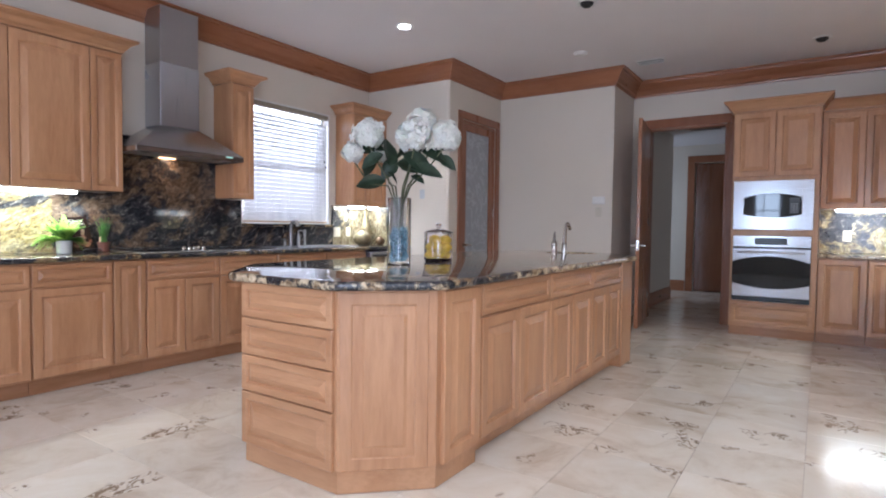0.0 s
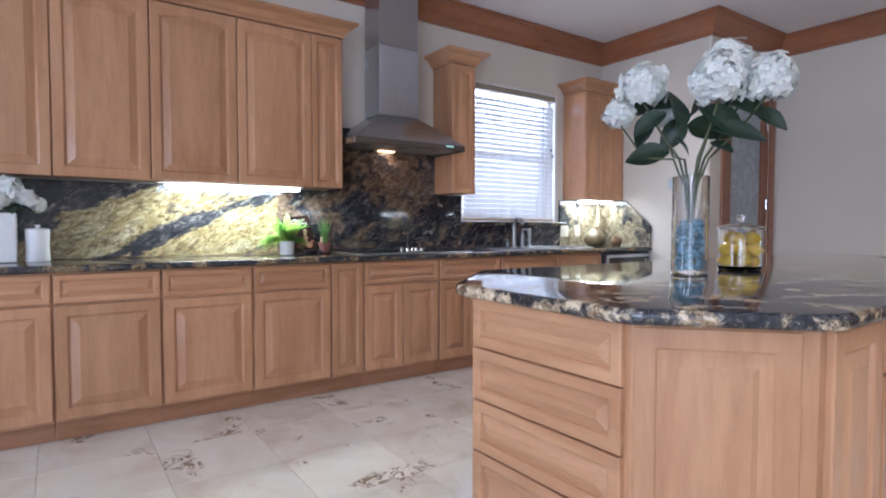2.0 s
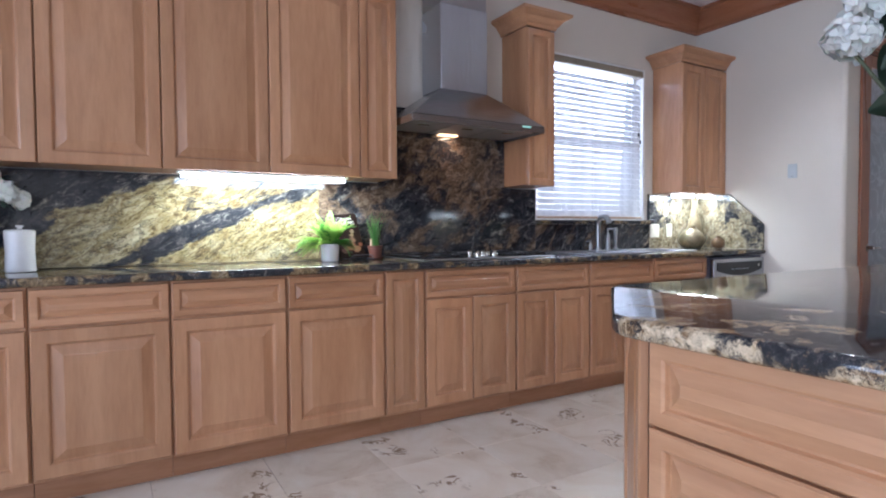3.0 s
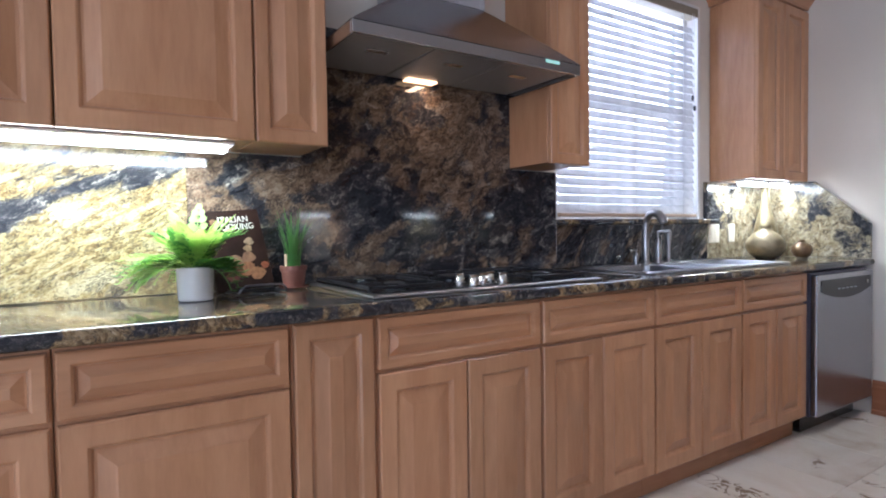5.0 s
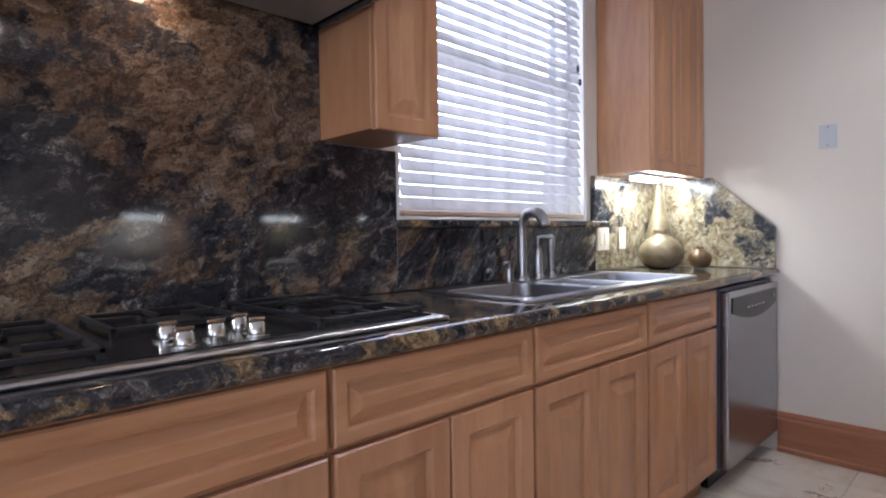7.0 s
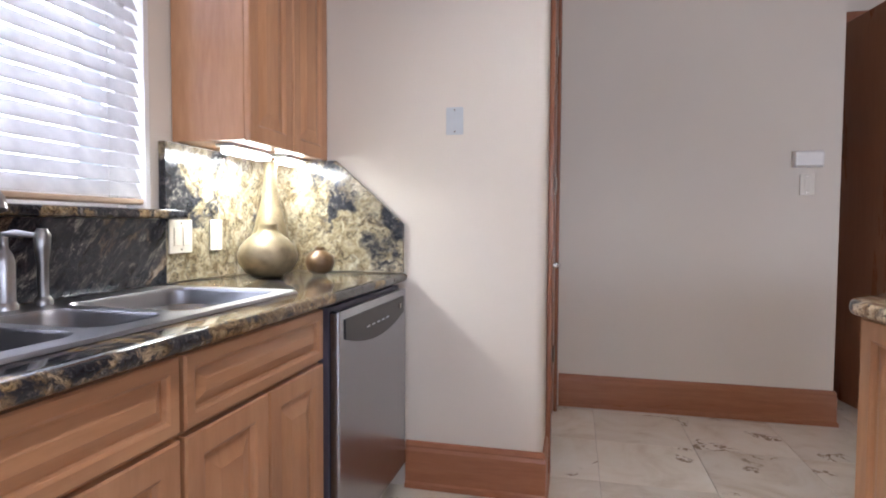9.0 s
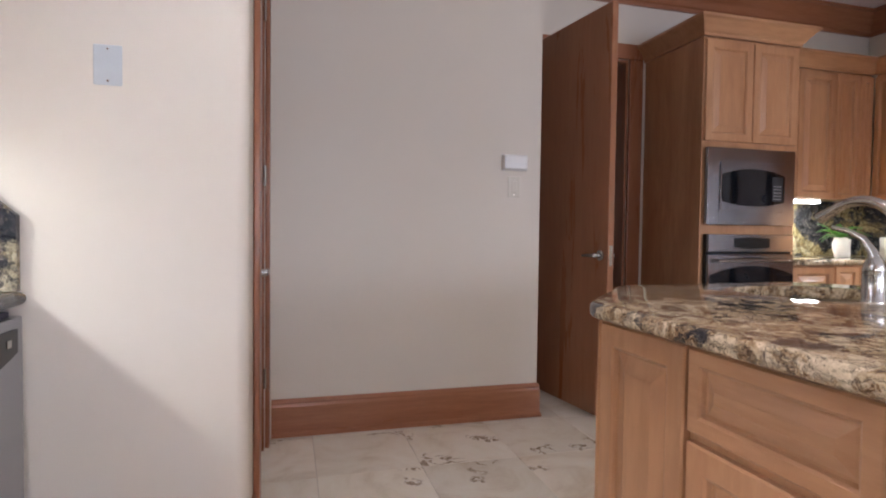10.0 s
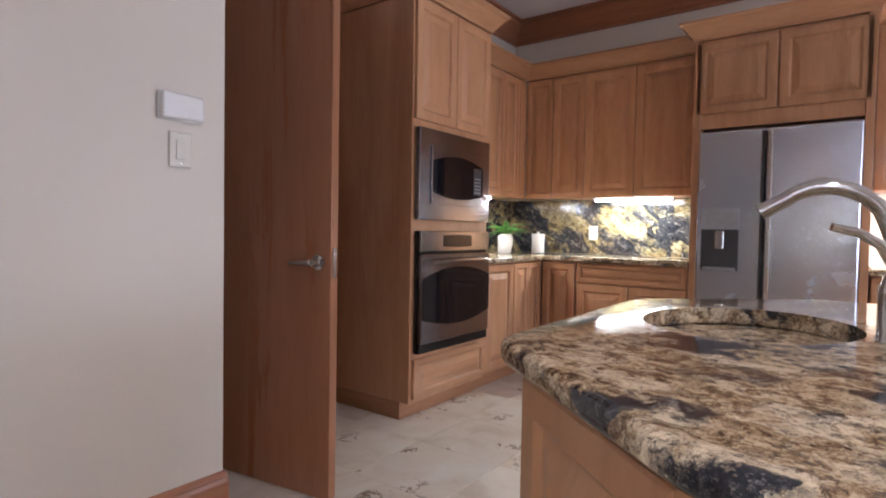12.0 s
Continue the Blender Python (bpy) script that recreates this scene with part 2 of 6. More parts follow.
STONE_W = granite("granite_counter", (0, 0, 25), (1.3, 1.6, 1.5), 0.525, 0.6, (3.0, 1.0, 0.4), 0.07, ((0.05, 0.03, 0.016), (0.17, 0.11, 0.05), (0.33, 0.24, 0.12)), 1.8)
SPLASH = granite("granite_slab", (26, 0, 0), (1.4, 0.8, 2.0), 0.525, 0.59, (0.3, 1.7, 0.2), 0.16, AMBER, 1.0, ((0.45, 1.40, 0.36, 2.0), (0.42, 0.76, 0.06, 2.6)))
SPLASH_E = granite("granite_slab_east", (38, 20, 0), (1.4, 1.0, 1.7), 0.515, 0.58, (0.3, 1.7, 0.2), 0.14, AMBER)
SPLASH_D = granite("granite_slab_dark", (28, 0, 0), (1.3, 0.95, 1.45), 0.5, 0.66, (4.1, 2.2, 1.3), 0.06, BROWN, 1.05)
SPLASH_S = granite("granite_slab_sill", (48, 0, 0), (1.5, 0.8, 2.3), 0.56, 0.57, (1.4, 0.2, 2.9), 0.08, BROWN, 1.3)
SPLASH_G = granite("granite_slab_gold", (0, -40, 0), (1.4, 1.4, 1.4), 0.425, 0.53, (1.1, 0.2, 5.3), 0.15, PALE)
STEEL = steel("brushed_steel", (0.44, 0.44, 0.45), 0.22)
OVEN = steel("appliance_steel", (0.4, 0.4, 0.42), 0.17)
DISH = steel("dishwasher_steel", (0.42, 0.43, 0.47), 0.24, (3, 420, 3))
SINK = steel("sink_steel", (0.3, 0.3, 0.315), 0.3)
STEEL_V = steel("brushed_steel_upright", (0.56, 0.59, 0.655), 0.25, (3, 420, 3))
CHROME = plain("satin_nickel", (0.55, 0.53, 0.5), 0.2, 1.0, 0.03)
BLACK = plain("black_enamel", (0.012, 0.012, 0.013), 0.18)
DARKGLASS = plain("dark_glass", (0.006, 0.007, 0.009), 0.04, 0.0, 0.0)
IRON = plain("cast_iron", (0.022, 0.022, 0.025), 0.33, 0.0, 0.2, 80)
NEAR_BLACK = plain("dark_gap", (0.03, 0.025, 0.022), 0.7)
WHITE = plain("white_ceramic", (0.78, 0.76, 0.74), 0.25, 0.0, 0.03)
PLASTIC = plain("ivory_plastic", (0.62, 0.57, 0.47), 0.35, 0.0, 0.02)
WPLASTIC = plain("white_plastic", (0.78, 0.77, 0.75), 0.35, 0.0, 0.02)
BLIND = foliage("blind_slat", (0.77, 0.75, 0.72))
BLIND.node_tree.nodes["Translucent BSDF"].inputs[0].default_value = (0.8, 0.8, 0.81, 1)
GROUT = plain("grout", (0.55, 0.48, 0.4), 0.8, 0.0, 0.15)
TRAV = travertine("travertine")
TUBE = glow("lamp_tube", (1.0, 1.0, 0.88), 22)
BULB = glow("bulb", (1.0, 0.95, 0.86), 30)
WARM = glow("hood_bulb", (1.0, 0.55, 0.24), 4)
GLASS = glassy("clear_glass")


# ---- mesh helpers ----
def finish(bm, name, material, smooth=False):
    bmesh.ops.recalc_face_normals(bm, faces=bm.faces)
    me = bpy.data.meshes.new(name)
    bm.to_mesh(me)
    bm.free()
    if smooth:
        for p in me.polygons:
            p.use_smooth = True
    for m in (material if isinstance(material, (list, tuple)) else (material,)):
        me.materials.append(m)
    return me


def part(name, bm, material, parent=None, label="", smooth=False):
    ob = new(name, finish(bm, name, material, smooth))
    if smooth:
        ob.data.set_sharp_from_angle(angle=radians(40))
    if parent is not None:
        ob.parent = parent
    if label:
        ob["label"] = label
    return ob


def thing(name, m, label, category, group="", kind=""):
    ob = new(name)
    ob.matrix_world = m
    ob.empty_display_size = 0.05
    return tagged(ob, label, category, group, kind)


def box(bm, x0, y0, z0, x1, y1, z1, bevel=0.0, seg=1):
    t = bmesh.new()
    bmesh.ops.create_cube(t, size=1)
    for v in t.verts:
        v.co = Vector(((x0 + x1) / 2 + v.co.x * (x1 - x0), (y0 + y1) / 2 + v.co.y * (y1 - y0), (z0 + z1) / 2 + v.co.z * (z1 - z0)))
    if bevel > 0:
        bmesh.ops.bevel(t, geom=t.edges[:], offset=bevel, segments=seg, affect="EDGES", profile=0.5)
    join(bm, t)
    return bm


def join(bm, t, m=None):
    if m is not None:
        t.transform(m)
    me = bpy.data.meshes.new("tmp")
    t.to_mesh(me)
    t.free()
    bm.from_mesh(me)
    bpy.data.meshes.remove(me)


def boxed(*a, bevel=0.0, seg=1):
    return box(bmesh.new(), *a, bevel=bevel, seg=seg)


def lathe(bm, rings, n=24, at=(0, 0, 0), cap=True):
    loops = []
    for r, z in rings:
        loops.append([bm.verts.new((at[0] + r * math.cos(2 * math.pi * i / n), at[1] + r * math.sin(2 * math.pi * i / n), at[2] + z)) for i in range(n)])
    for a, b in zip(loops, loops[1:]):
        for i in range(n):
            bm.faces.new((a[i], a[(i + 1) % n], b[(i + 1) % n], b[i]))
    if cap:
        bm.faces.new(loops[0][::-1])
        bm.faces.new(loops[-1])
    return bm


def tube(bm, pts, radii, n=10, cap=True):
    pts = [Vector(p) for p in pts]
    loops, side = [], None
    for i, p in enumerate(pts):
        d = (pts[min(i + 1, len(pts) - 1)] - pts[max(i - 1, 0)]).normalized()
        if side is None:
            side = d.orthogonal().normalized()
        side = (side - d * side.dot(d)).normalized()
        up = d.cross(side)
        r = radii[i] if isinstance(radii, (list, tuple)) else radii
        loops.append([bm.verts.new(p + r * (math.cos(2 * math.pi * k / n) * side + math.sin(2 * math.pi * k / n) * up)) for k in range(n)])
    for a, b in zip(loops, loops[1:]):
        for k in range(n):
            bm.faces.new((a[k], a[(k + 1) % n], b[(k + 1) % n], b[k]))
    if cap:
        bm.faces.new(loops[0][::-1])
        bm.faces.new(loops[-1])
    return bm


def sweep(bm, profile, path, closed=False):
    """A profile of (out, z), out to the right of the way along path, with mitred corners."""
    pts = [Vector((p[0], p[1])) for p in path]
    n = len(pts)
    loops = []
    for i in range(n):
        dirs = []
        if closed or i > 0:
            dirs.append((pts[i] - pts[i - 1]).normalized())
        if closed or i < n - 1:
            dirs.append((pts[(i + 1) % n] - pts[i]).normalized())
        norms = [Vector((d.y, -d.x)) for d in dirs]
        m = sum(norms, Vector((0, 0)))
        m = m / max(m.dot(norms[0]), 1e-4) if len(norms) > 1 else norms[0]
        loops.append([bm.verts.new((pts[i].x + m.x * o, pts[i].y + m.y * o, z)) for o, z in profile])
    k = len(profile)
    for i in range(n if closed else n - 1):
        a, b = loops[i], loops[(i + 1) % n]
        for j in range(k):
            bm.faces.new((a[j], a[(j + 1) % k], b[(j + 1) % k], b[j]))
    if not closed:
        bm.faces.new(loops[0][::-1])
        bm.faces.new(loops[-1])
    return bm


def inset_poly(pts, d):
    """A counter-clockwise outline moved inwards by d."""
    n, out = len(pts), []
    for i in range(n):
        a, b, c = (Vector(pts[(i + k) % n]) for k in (-1, 0, 1))
        n1 = Vector((-(b - a).y, (b - a).x)).normalized()
        n2 = Vector((-(c - b).y, (c - b).x)).normalized()
        m = n1 + n2
        out.append(b + m * (d / max(m.dot(n1), 0.2)))
    return out


def slab(bm, pts, z0, z1, nose=0.012, hole=None):
    """A worktop with a rounded edge."""
    rings = []
    for k in range(5):
        a = math.pi / 2 * k / 4
        rings.append((nose * (1 - math.sin(a)), z0 + nose * (1 - math.cos(a))))
    for k in range(5):
        a = math.pi / 2 * k / 4
        rings.append((nose * (1 - math.cos(a)), z1 - nose * (1 - math.sin(a))))
    loops = [[bm.verts.new((p.x, p.y, z)) for p in inset_poly(pts, d)] for d, z in rings]
    n = len(pts)
    for a, b in zip(loops, loops[1:]):
        for i in range(n):
            bm.faces.new((a[i], a[(i + 1) % n], b[(i + 1) % n], b[i]))
    bm.faces.new(loops[0][::-1])
    if hole is None:
        bm.faces.new(loops[-1])
    else:
        hv = [bm.verts.new((x, y, z1)) for x, y in hole]
        es = [bm.edges.get((loops[-1][i], loops[-1][(i + 1) % n])) for i in range(n)]
        es += [bm.edges.new((hv[i], hv[(i + 1) % len(hv)])) for i in range(len(hv))]
        bmesh.ops.triangle_fill(bm, edges=es, use_beauty=True)
        lo = [bm.verts.new((x, y, z0 + 0.003)) for x, y in hole]
        for i in range(len(hv)):
            j = (i + 1) % len(hv)
            bm.faces.new((hv[i], hv[j], lo[j], lo[i]))
    return bm


def panel_door(w, h, rail=0.058, arch=0.0, raised=True, thick=0.02):
    """A raised-panel front; centred on x, from z 0 up, its face at y 0 and its back at y thick."""
    bm = bmesh.new()
    steps = [(0, thick), (0, 0.004), (0.004, 0)]
    if raised:
        k = min(1.0, (min(w, h) / 2 - rail - 0.012) / 0.05)
        steps += [(rail - 0.006, 0), (rail, 0.004), (rail + 0.005 * k, 0.013), (rail + 0.012 * k, 0.013), (rail + 0.045 * k, 0.003), (rail + 0.05 * k, 0.001)]
    nt = 9 if arch else 2
    loops = []
    for i_, (d, y) in enumerate(steps):
        hw = w / 2 - d
        ring = [(-hw, d), (hw, d)]
        for i in range(nt):
            u = 1 - 2 * i / (nt - 1)
            drop = arch * u * u if i_ >= 3 else 0
            ring.append((hw * u, h - d - drop))
        loops.append([bm.verts.new((x, y, z)) for x, z in ring])
    n = len(loops[0])
    for a, b in zip(loops, loops[1:]):
        for i in range(n):
            bm.faces.new((a[i], a[(i + 1) % n], b[(i + 1) % n], b[i]))
    bm.faces.new(loops[0][::-1])
    bm.faces.new(loops[-1])
    return bm


_front_cache = {}


def front(kind, w, h, parent, x, z, mat_=None, **kw):
    key = (kind, round(w, 3), round(h, 3), tuple(sorted(kw.items())), mat_.name if mat_ else "")
    name = "drawer_front" if kind == "drawer" else "door"
    if key not in _front_cache:
        if kind == "drawer":
            bm = panel_door(w, h, min(0.04, h * 0.22), **kw) if h > 0.12 else panel_door(w, h, raised=False)
        else:
            bm = panel_door(w, h, 0.058 if w > 0.26 else 0.045, **kw)
        _front_cache[key] = finish(bm, name, mat_ or (MAPLE_H if kind == "drawer" else MAPLE))
    ob = new(name, _front_cache[key])
    ob.parent = parent
    ob.location = (x, 0, z)
    return ob


GAP = 0.006


def cabinet(name, m, w, depth, z0, z1, fronts, label, category="cabinet", group="", toe=0.0, toe_in=0.07, body_name="body"):
    """A cabinet whose face lies at local y 0; fronts: kind, x0, x1, z0, z1 from the left bottom corner and the floor."""
    ob = thing(name, m, label, category, group)
    part(body_name, boxed(-w / 2 + 0.001, 0.021, z0, w / 2 - 0.001, depth, z1, bevel=0.002), MAPLE, ob)
    if toe:
        part("toe_kick", boxed(-w / 2 + 0.001, toe_in, 0.002, w / 2 - 0.001, depth, z0 - 0.001), TOE, ob, "dark recessed toe kick")
    for kind, x0, x1, a, b, *kw in fronts:
        if toe:  # the face frame shows at the unit's sides
            x0, x1 = (x0 + 0.004 if x0 < 0.002 else x0), (x1 - 0.004 if x1 > w - 0.002 else x1)
        front(kind, x1 - x0 - GAP, b - a, ob, (x0 + x1) / 2 - w / 2, a, **(kw[0] if kw else {}))
    return ob


# ---- structure ----
CZ = 3.078
XW, YJ, XP, YN, XH, YB, XE = -4.64, 5.127, -3.395, 6.40, -1.845, 7.22, 1.74
YS, XF = -3.6, 3.6
T = 0.14


def setting(name, bm, material, label="", category="", smooth=False):
    ob = part(name, bm, material, None, label, smooth)
    return tagged(ob, label, category, kind="structure")


def wall(name, *boxes, label="cream painted plaster wall"):
    bm = bmesh.new()
    for b in boxes:
        box(bm, *b)
    return setting(name, bm, WALL, label, "wall")


# west wall with the window opening
WY0, WY1, WZ0, WZ1 = 3.20, 4.43, 1.175, 2.476
wall("wall_west", (XW - T, YS - T, 0, XW, WY0, CZ), (XW - T, WY1, 0, XW, YJ + T, CZ), (XW - T, WY0, 0, XW, WY1, WZ0), (XW - T, WY0, WZ1, XW, WY1, CZ))
wall("wall_jog", (XW, YJ, 0, XP - 0.035, YJ + T, CZ))
DY0, DY1, DZ = 5.425, 6.25, 2.475
wall("wall_pantry", (XP - T, YJ + T, 0, XP, DY0, CZ), (XP - T, DY1, 0, XP, YN + T, CZ), (XP - T, DY0, DZ, XP, DY1, CZ))
# rounded outside corner of the jog
bm = bmesh.new()
lathe(bm, [(0.035, 0.0), (0.035, CZ)], 28, (XP - 0.035, YJ + 0.035, 0))
box(bm, XP - 0.035, YJ + 0.035, 0, XP, YJ + T, CZ)
setting("wall_corner", bm, WALL, "rounded cream plaster wall corner", "wall", True)
wall("wall_north", (XP, YN, 0, XH, YN + T, CZ))
wall("wall_return", (XH - T, YN + T, 0, XH, YB, CZ))
HX0, HX1, HZ = -1.63, -0.72, 2.46
wall("wall_back", (XH - T, YB, 0, HX0, YB + T, CZ), (HX1, YB, 0, XE + T, YB + T, CZ), (HX0, YB, HZ, HX1, YB + T, CZ))
wall("wall_east", (XE, 2.6, 0, XE + T, YB, CZ), (XE + T, 2.6, 0, XF + T, 2.6 + T, CZ))
# unseen walls; all but the barred window's opening are cut for the added fills
SWX0, SWX1 = 0.8, 3.3
wall("wall_south", (XW, YS - T, 0, -3.9, YS, CZ), (-2.5, YS - T, 0, -1.22, YS, CZ), (-3.9, YS - T, 0, -2.5, YS, 0.45), (-3.9, YS - T, 2.45, -2.5, YS, CZ), (-0.6, YS - T, 0, SWX0, YS, CZ), (-1.22, YS - T, 0, -0.6, YS, 0.75), (-1.22, YS - T, 2.2, -0.6, YS, CZ), (SWX1, YS - T, 0, XF + T, YS, CZ), (SWX0, YS - T, 0, SWX1, YS, 0.35), (SWX0, YS - T, 2.55, SWX1, YS, CZ))
EY0, EY1 = -3.4, -1.6
wall("wall_far_east", (XF, YS, 0, XF + T, EY0, CZ), (XF, EY1, 0, XF + T, 2.6, CZ), (XF, EY0, 0, XF + T, EY1, 0.35), (XF, EY0, 2.55, XF + T, EY1, CZ))
setting("ceiling", boxed(XW - T, YS - T, CZ, XF + T, YB + T, CZ + 0.12), CEIL, "pale grey painted ceiling", "ceiling")

# hall beyond the open door
wall("wall_hall_left", (-1.98, YB + T, 0, -1.84, 9.65, 2.75))
wall("wall_hall_right", (-0.42, YB + T, 0, -0.28, 11.14, 2.75))
wall("wall_hall_end", (-3.3, 11.0, 0, -1.72, 11.14, 2.75), (-0.8, 11.0, 0, -0.42, 11.14, 2.75), (-1.72, 11.0, 2.42, -0.8, 11.14, 2.75))
setting("ceiling_hall", boxed(-2.0, YB + T, 2.75, -0.28, 11.14, 2.85), CEIL, "pale hall ceiling", "ceiling")

# crown moulding round the kitchen
CROWN = [(0.0, CZ - 0.193), (0.022, CZ - 0.193), (0.026, CZ - 0.168), (0.04, CZ - 0.158), (0.062, CZ - 0.11), (0.105, CZ - 0.055), (0.118, CZ - 0.043), (0.122, CZ - 0.026), (0.15, CZ - 0.02), (0.15, CZ - 0.003), (0.0, CZ - 0.003)]
bm = sweep(bmesh.new(), CROWN, [(XW, YS), (XW, YJ), (XP, YJ), (XP, YN), (XH, YN), (XH, YB), (XE, YB), (XE, 2.6)])
setting("trim_crown", bm, CHERRY, "stained wood crown moulding along the ceiling", "crown moulding")

BASE = [(0, 0.002), (0.024, 0.002), (0.024, 0.022), (0.016, 0.03), (0.016, 0.162), (0.012, 0.177), (0.015, 0.185), (0.008, 0.2), (0, 0.203)]
for nm, path in (("baseboard", [(-3.975, YJ), (XP, YJ), (XP, DY0 - 0.1)]), ("baseboard_north", [(XP + 0.028, YN), (XH, YN), (XH, YB - 0.02)]), ("baseboard_hall", [(-1.84, YB + T + 0.02), (-1.84, 9.65), (-1.98, 9.65)]), ("baseboard_hall_end", [(-3.29, 11.0), (-1.86, 11.0)])):
    setting(nm, sweep(bmesh.new(), BASE, path), CHERRY, "stained wood baseboard", "baseboard")


def door_trim(name, along, a0, a1, face, z1, out, w=0.1, label="stained wood door casing"):
    """A casing round an opening: along x or y, with its face out of the wall by out."""
    bm = bmesh.new()
    lo, hi = min(face, face + out), max(face, face + out)
    for s0, s1, z0, zz in ((a0 - w, a0, 0.002, z1), (a1, a1 + w, 0.002, z1), (a0 - w, a1 + w, z1 + 0.001, z1 + w)):
        if along == "y":
            box(bm, lo, s0, z0, hi, s1, zz, bevel=0.006, seg=2)
        else:
            box(bm, s0, lo, z0, s1, hi, zz, bevel=0.006, seg=2)
    return setting(name, bm, CHERRY_V, label, "door casing")


door_trim("trim_pantry_door", "y", DY0, DY1, XP + 0.001, DZ, 0.022)
door_trim("trim_hall_door", "x", HX0 + 0.02, HX1, YB - 0.001, HZ, -0.022, 0.12)
bm = bmesh.new()
box(bm, HX0 - 0.0, YB + 0.003, 0.002, HX0 + 0.02, YB + T, HZ)
box(bm, HX1 - 0.02, YB + 0.003, 0.002, HX1, YB + T, HZ)
box(bm, HX0 + 0.021, YB + 0.003, HZ - 0.02, HX1 - 0.021, YB + T, HZ)
setting("trim_hall_jamb", bm, CHERRY_V, "stained wood door jamb", "door jamb")
bm = bmesh.new()
box(bm, XP - T, DY0, 0.002, XP - 0.002, DY0 + 0.03, DZ)
box(bm, XP - T, DY1 - 0.03, 0.002, XP - 0.002, DY1, DZ)
box(bm, XP - T, DY0 + 0.031, DZ - 0.03, XP - 0.002, DY1 - 0.031, DZ)
setting("trim_pantry_jamb", bm, CHERRY_V, "stained wood door jamb", "door jamb")
door_trim("trim_hall_end", "x", -1.72, -0.8, 10.999, 2.42, -0.025, 0.13)


# ---- cabinets on the west wall ----
FX = -4.00   # face of the base fronts
UX = -4.335  # face of the wall cupboards
DEP = FX - XW - 0.004
UDEP = UX - XW - 0.004
ZT, ZC = 0.885, 0.925
BASE_L = "honey maple base cabinet with a drawer over a raised-panel door"
BASE_L2 = "honey maple base cabinet with a drawer over two raised-panel doors"


def west(y0, y1):
    return pose(FX, (y0 + y1) / 2, 0, 0, 0, 90), y1 - y0


def base_unit(m, w, doors, label, group, drawer=True, depth=DEP, zd=0.715, rz=0.12, name="base_cabinet"):
    fr = []
    if drawer:
        fr.append(("drawer", 0, w, zd + 0.012, ZT - 0.01))
    top = zd if drawer else ZT - 0.006
    for k in range(doors):
        fr.append(("door", k * w / doors, (k + 1) * w / doors, rz, top))
    return cabinet(name, m, w, depth, 0.105, ZT, fr, label, "cabinet", group, toe=0.1)


for y0, y1, n, dr in ((-0.87, -0.37, 1, True), (-0.37, 0.135, 1, True), (0.135, 0.638, 1, True), (0.638, 1.142, 1, True), (1.142, 1.653, 1, True), (1.653, 1.895, 1, False), (1.895, 2.522, 2, True), (2.522, 3.135, 2, True), (3.135, 3.768, 2, True), (3.768, 4.382, 2, True)):
    m, w = west(y0, y1)
    lab = BASE_L if n == 1 else BASE_L2
    if not dr:
        lab = "narrow honey maple base cabinet with one tall raised-panel door"
    base_unit(m, w, n, lab, "base cabinets on the hood wall", dr)


def upper(m, w, fr, label, group, z0=1.405, z1=2.49, depth=UDEP, name="wall_cabinet"):
    ob = cabinet(name, m, w, depth, z0 + 0.004, z1, fr, label, "cabinet", group)
    return ob


def crown_cap(m, w, depth, z, parent, left=True, right=True, h=0.125, out=0.095):
    prof = [(0.0, z), (0.012, z), (0.016, z + 0.018), (0.03, z + 0.03), (0.05, z + 0.06), (out - 0.02, z + h - 0.03), (out, z + h - 0.018), (out, z + h), (0.0, z + h)]
    path = []
    if right:
        path.append((w / 2, depth))
    path += [(w / 2, 0.015), (-w / 2, 0.015)]
    if left:
        path.append((-w / 2, depth))
    bm = sweep(bmesh.new(), prof, path[::-1])
    box(bm, -w / 2 + 0.002, 0.02, z + 0.004, w / 2 - 0.002, depth, z + h - 0.004)
    return part("crown", bm, MAPLE_H, parent, "flared maple crown moulding")


AR = {"arch": 0.02}
ups = ((-0.85, -0.35), (-0.35, 0.15), (0.15, 0.641), (0.641, 1.15), (1.15, 1.66))
for y0, y1 in ups:
    w = y1 - y0
    ob = upper(pose(UX, (y0 + y1) / 2, 0, 0, 0, 90), w, [("door", 0, w, 1.405, 2.478, AR)], "honey maple wall cabinet with an arched raised-panel door", "wall cabinets on the hood wall")
    crown_cap(None, w, UDEP, 2.491, ob, False, False, 0.102)
w = 0.236
ob = upper(pose(UX, 1.778, 0, 0, 0, 90), w, [("door", 0, w, 1.405, 2.478)], "narrow honey maple wall cabinet beside the range hood", "wall cabinets on the hood wall")
crown_cap(None, w, UDEP, 2.491, ob, False, True, 0.102)
w = 0.24
ob = upper(pose(UX, 3.008, 0, 0, 0, 90), w, [("door", 0, w, 1.405, 2.478)], "narrow honey maple wall cabinet between hood and window", "wall cabinets on the hood wall")
crown_cap(None, w, UDEP, 2.491, ob, h=0.102)
w = 0.6
ob = upper(pose(UX, 4.825, 0, 0, 0, 90), w, [("door", 0, w / 2, 1.405, 2.478), ("door", w / 2, w, 1.405, 2.478)], "honey maple wall cabinet with two doors in the corner", "wall cabinets on the hood wall")
crown_cap(None, w, UDEP, 2.491, ob, True, False, 0.102)

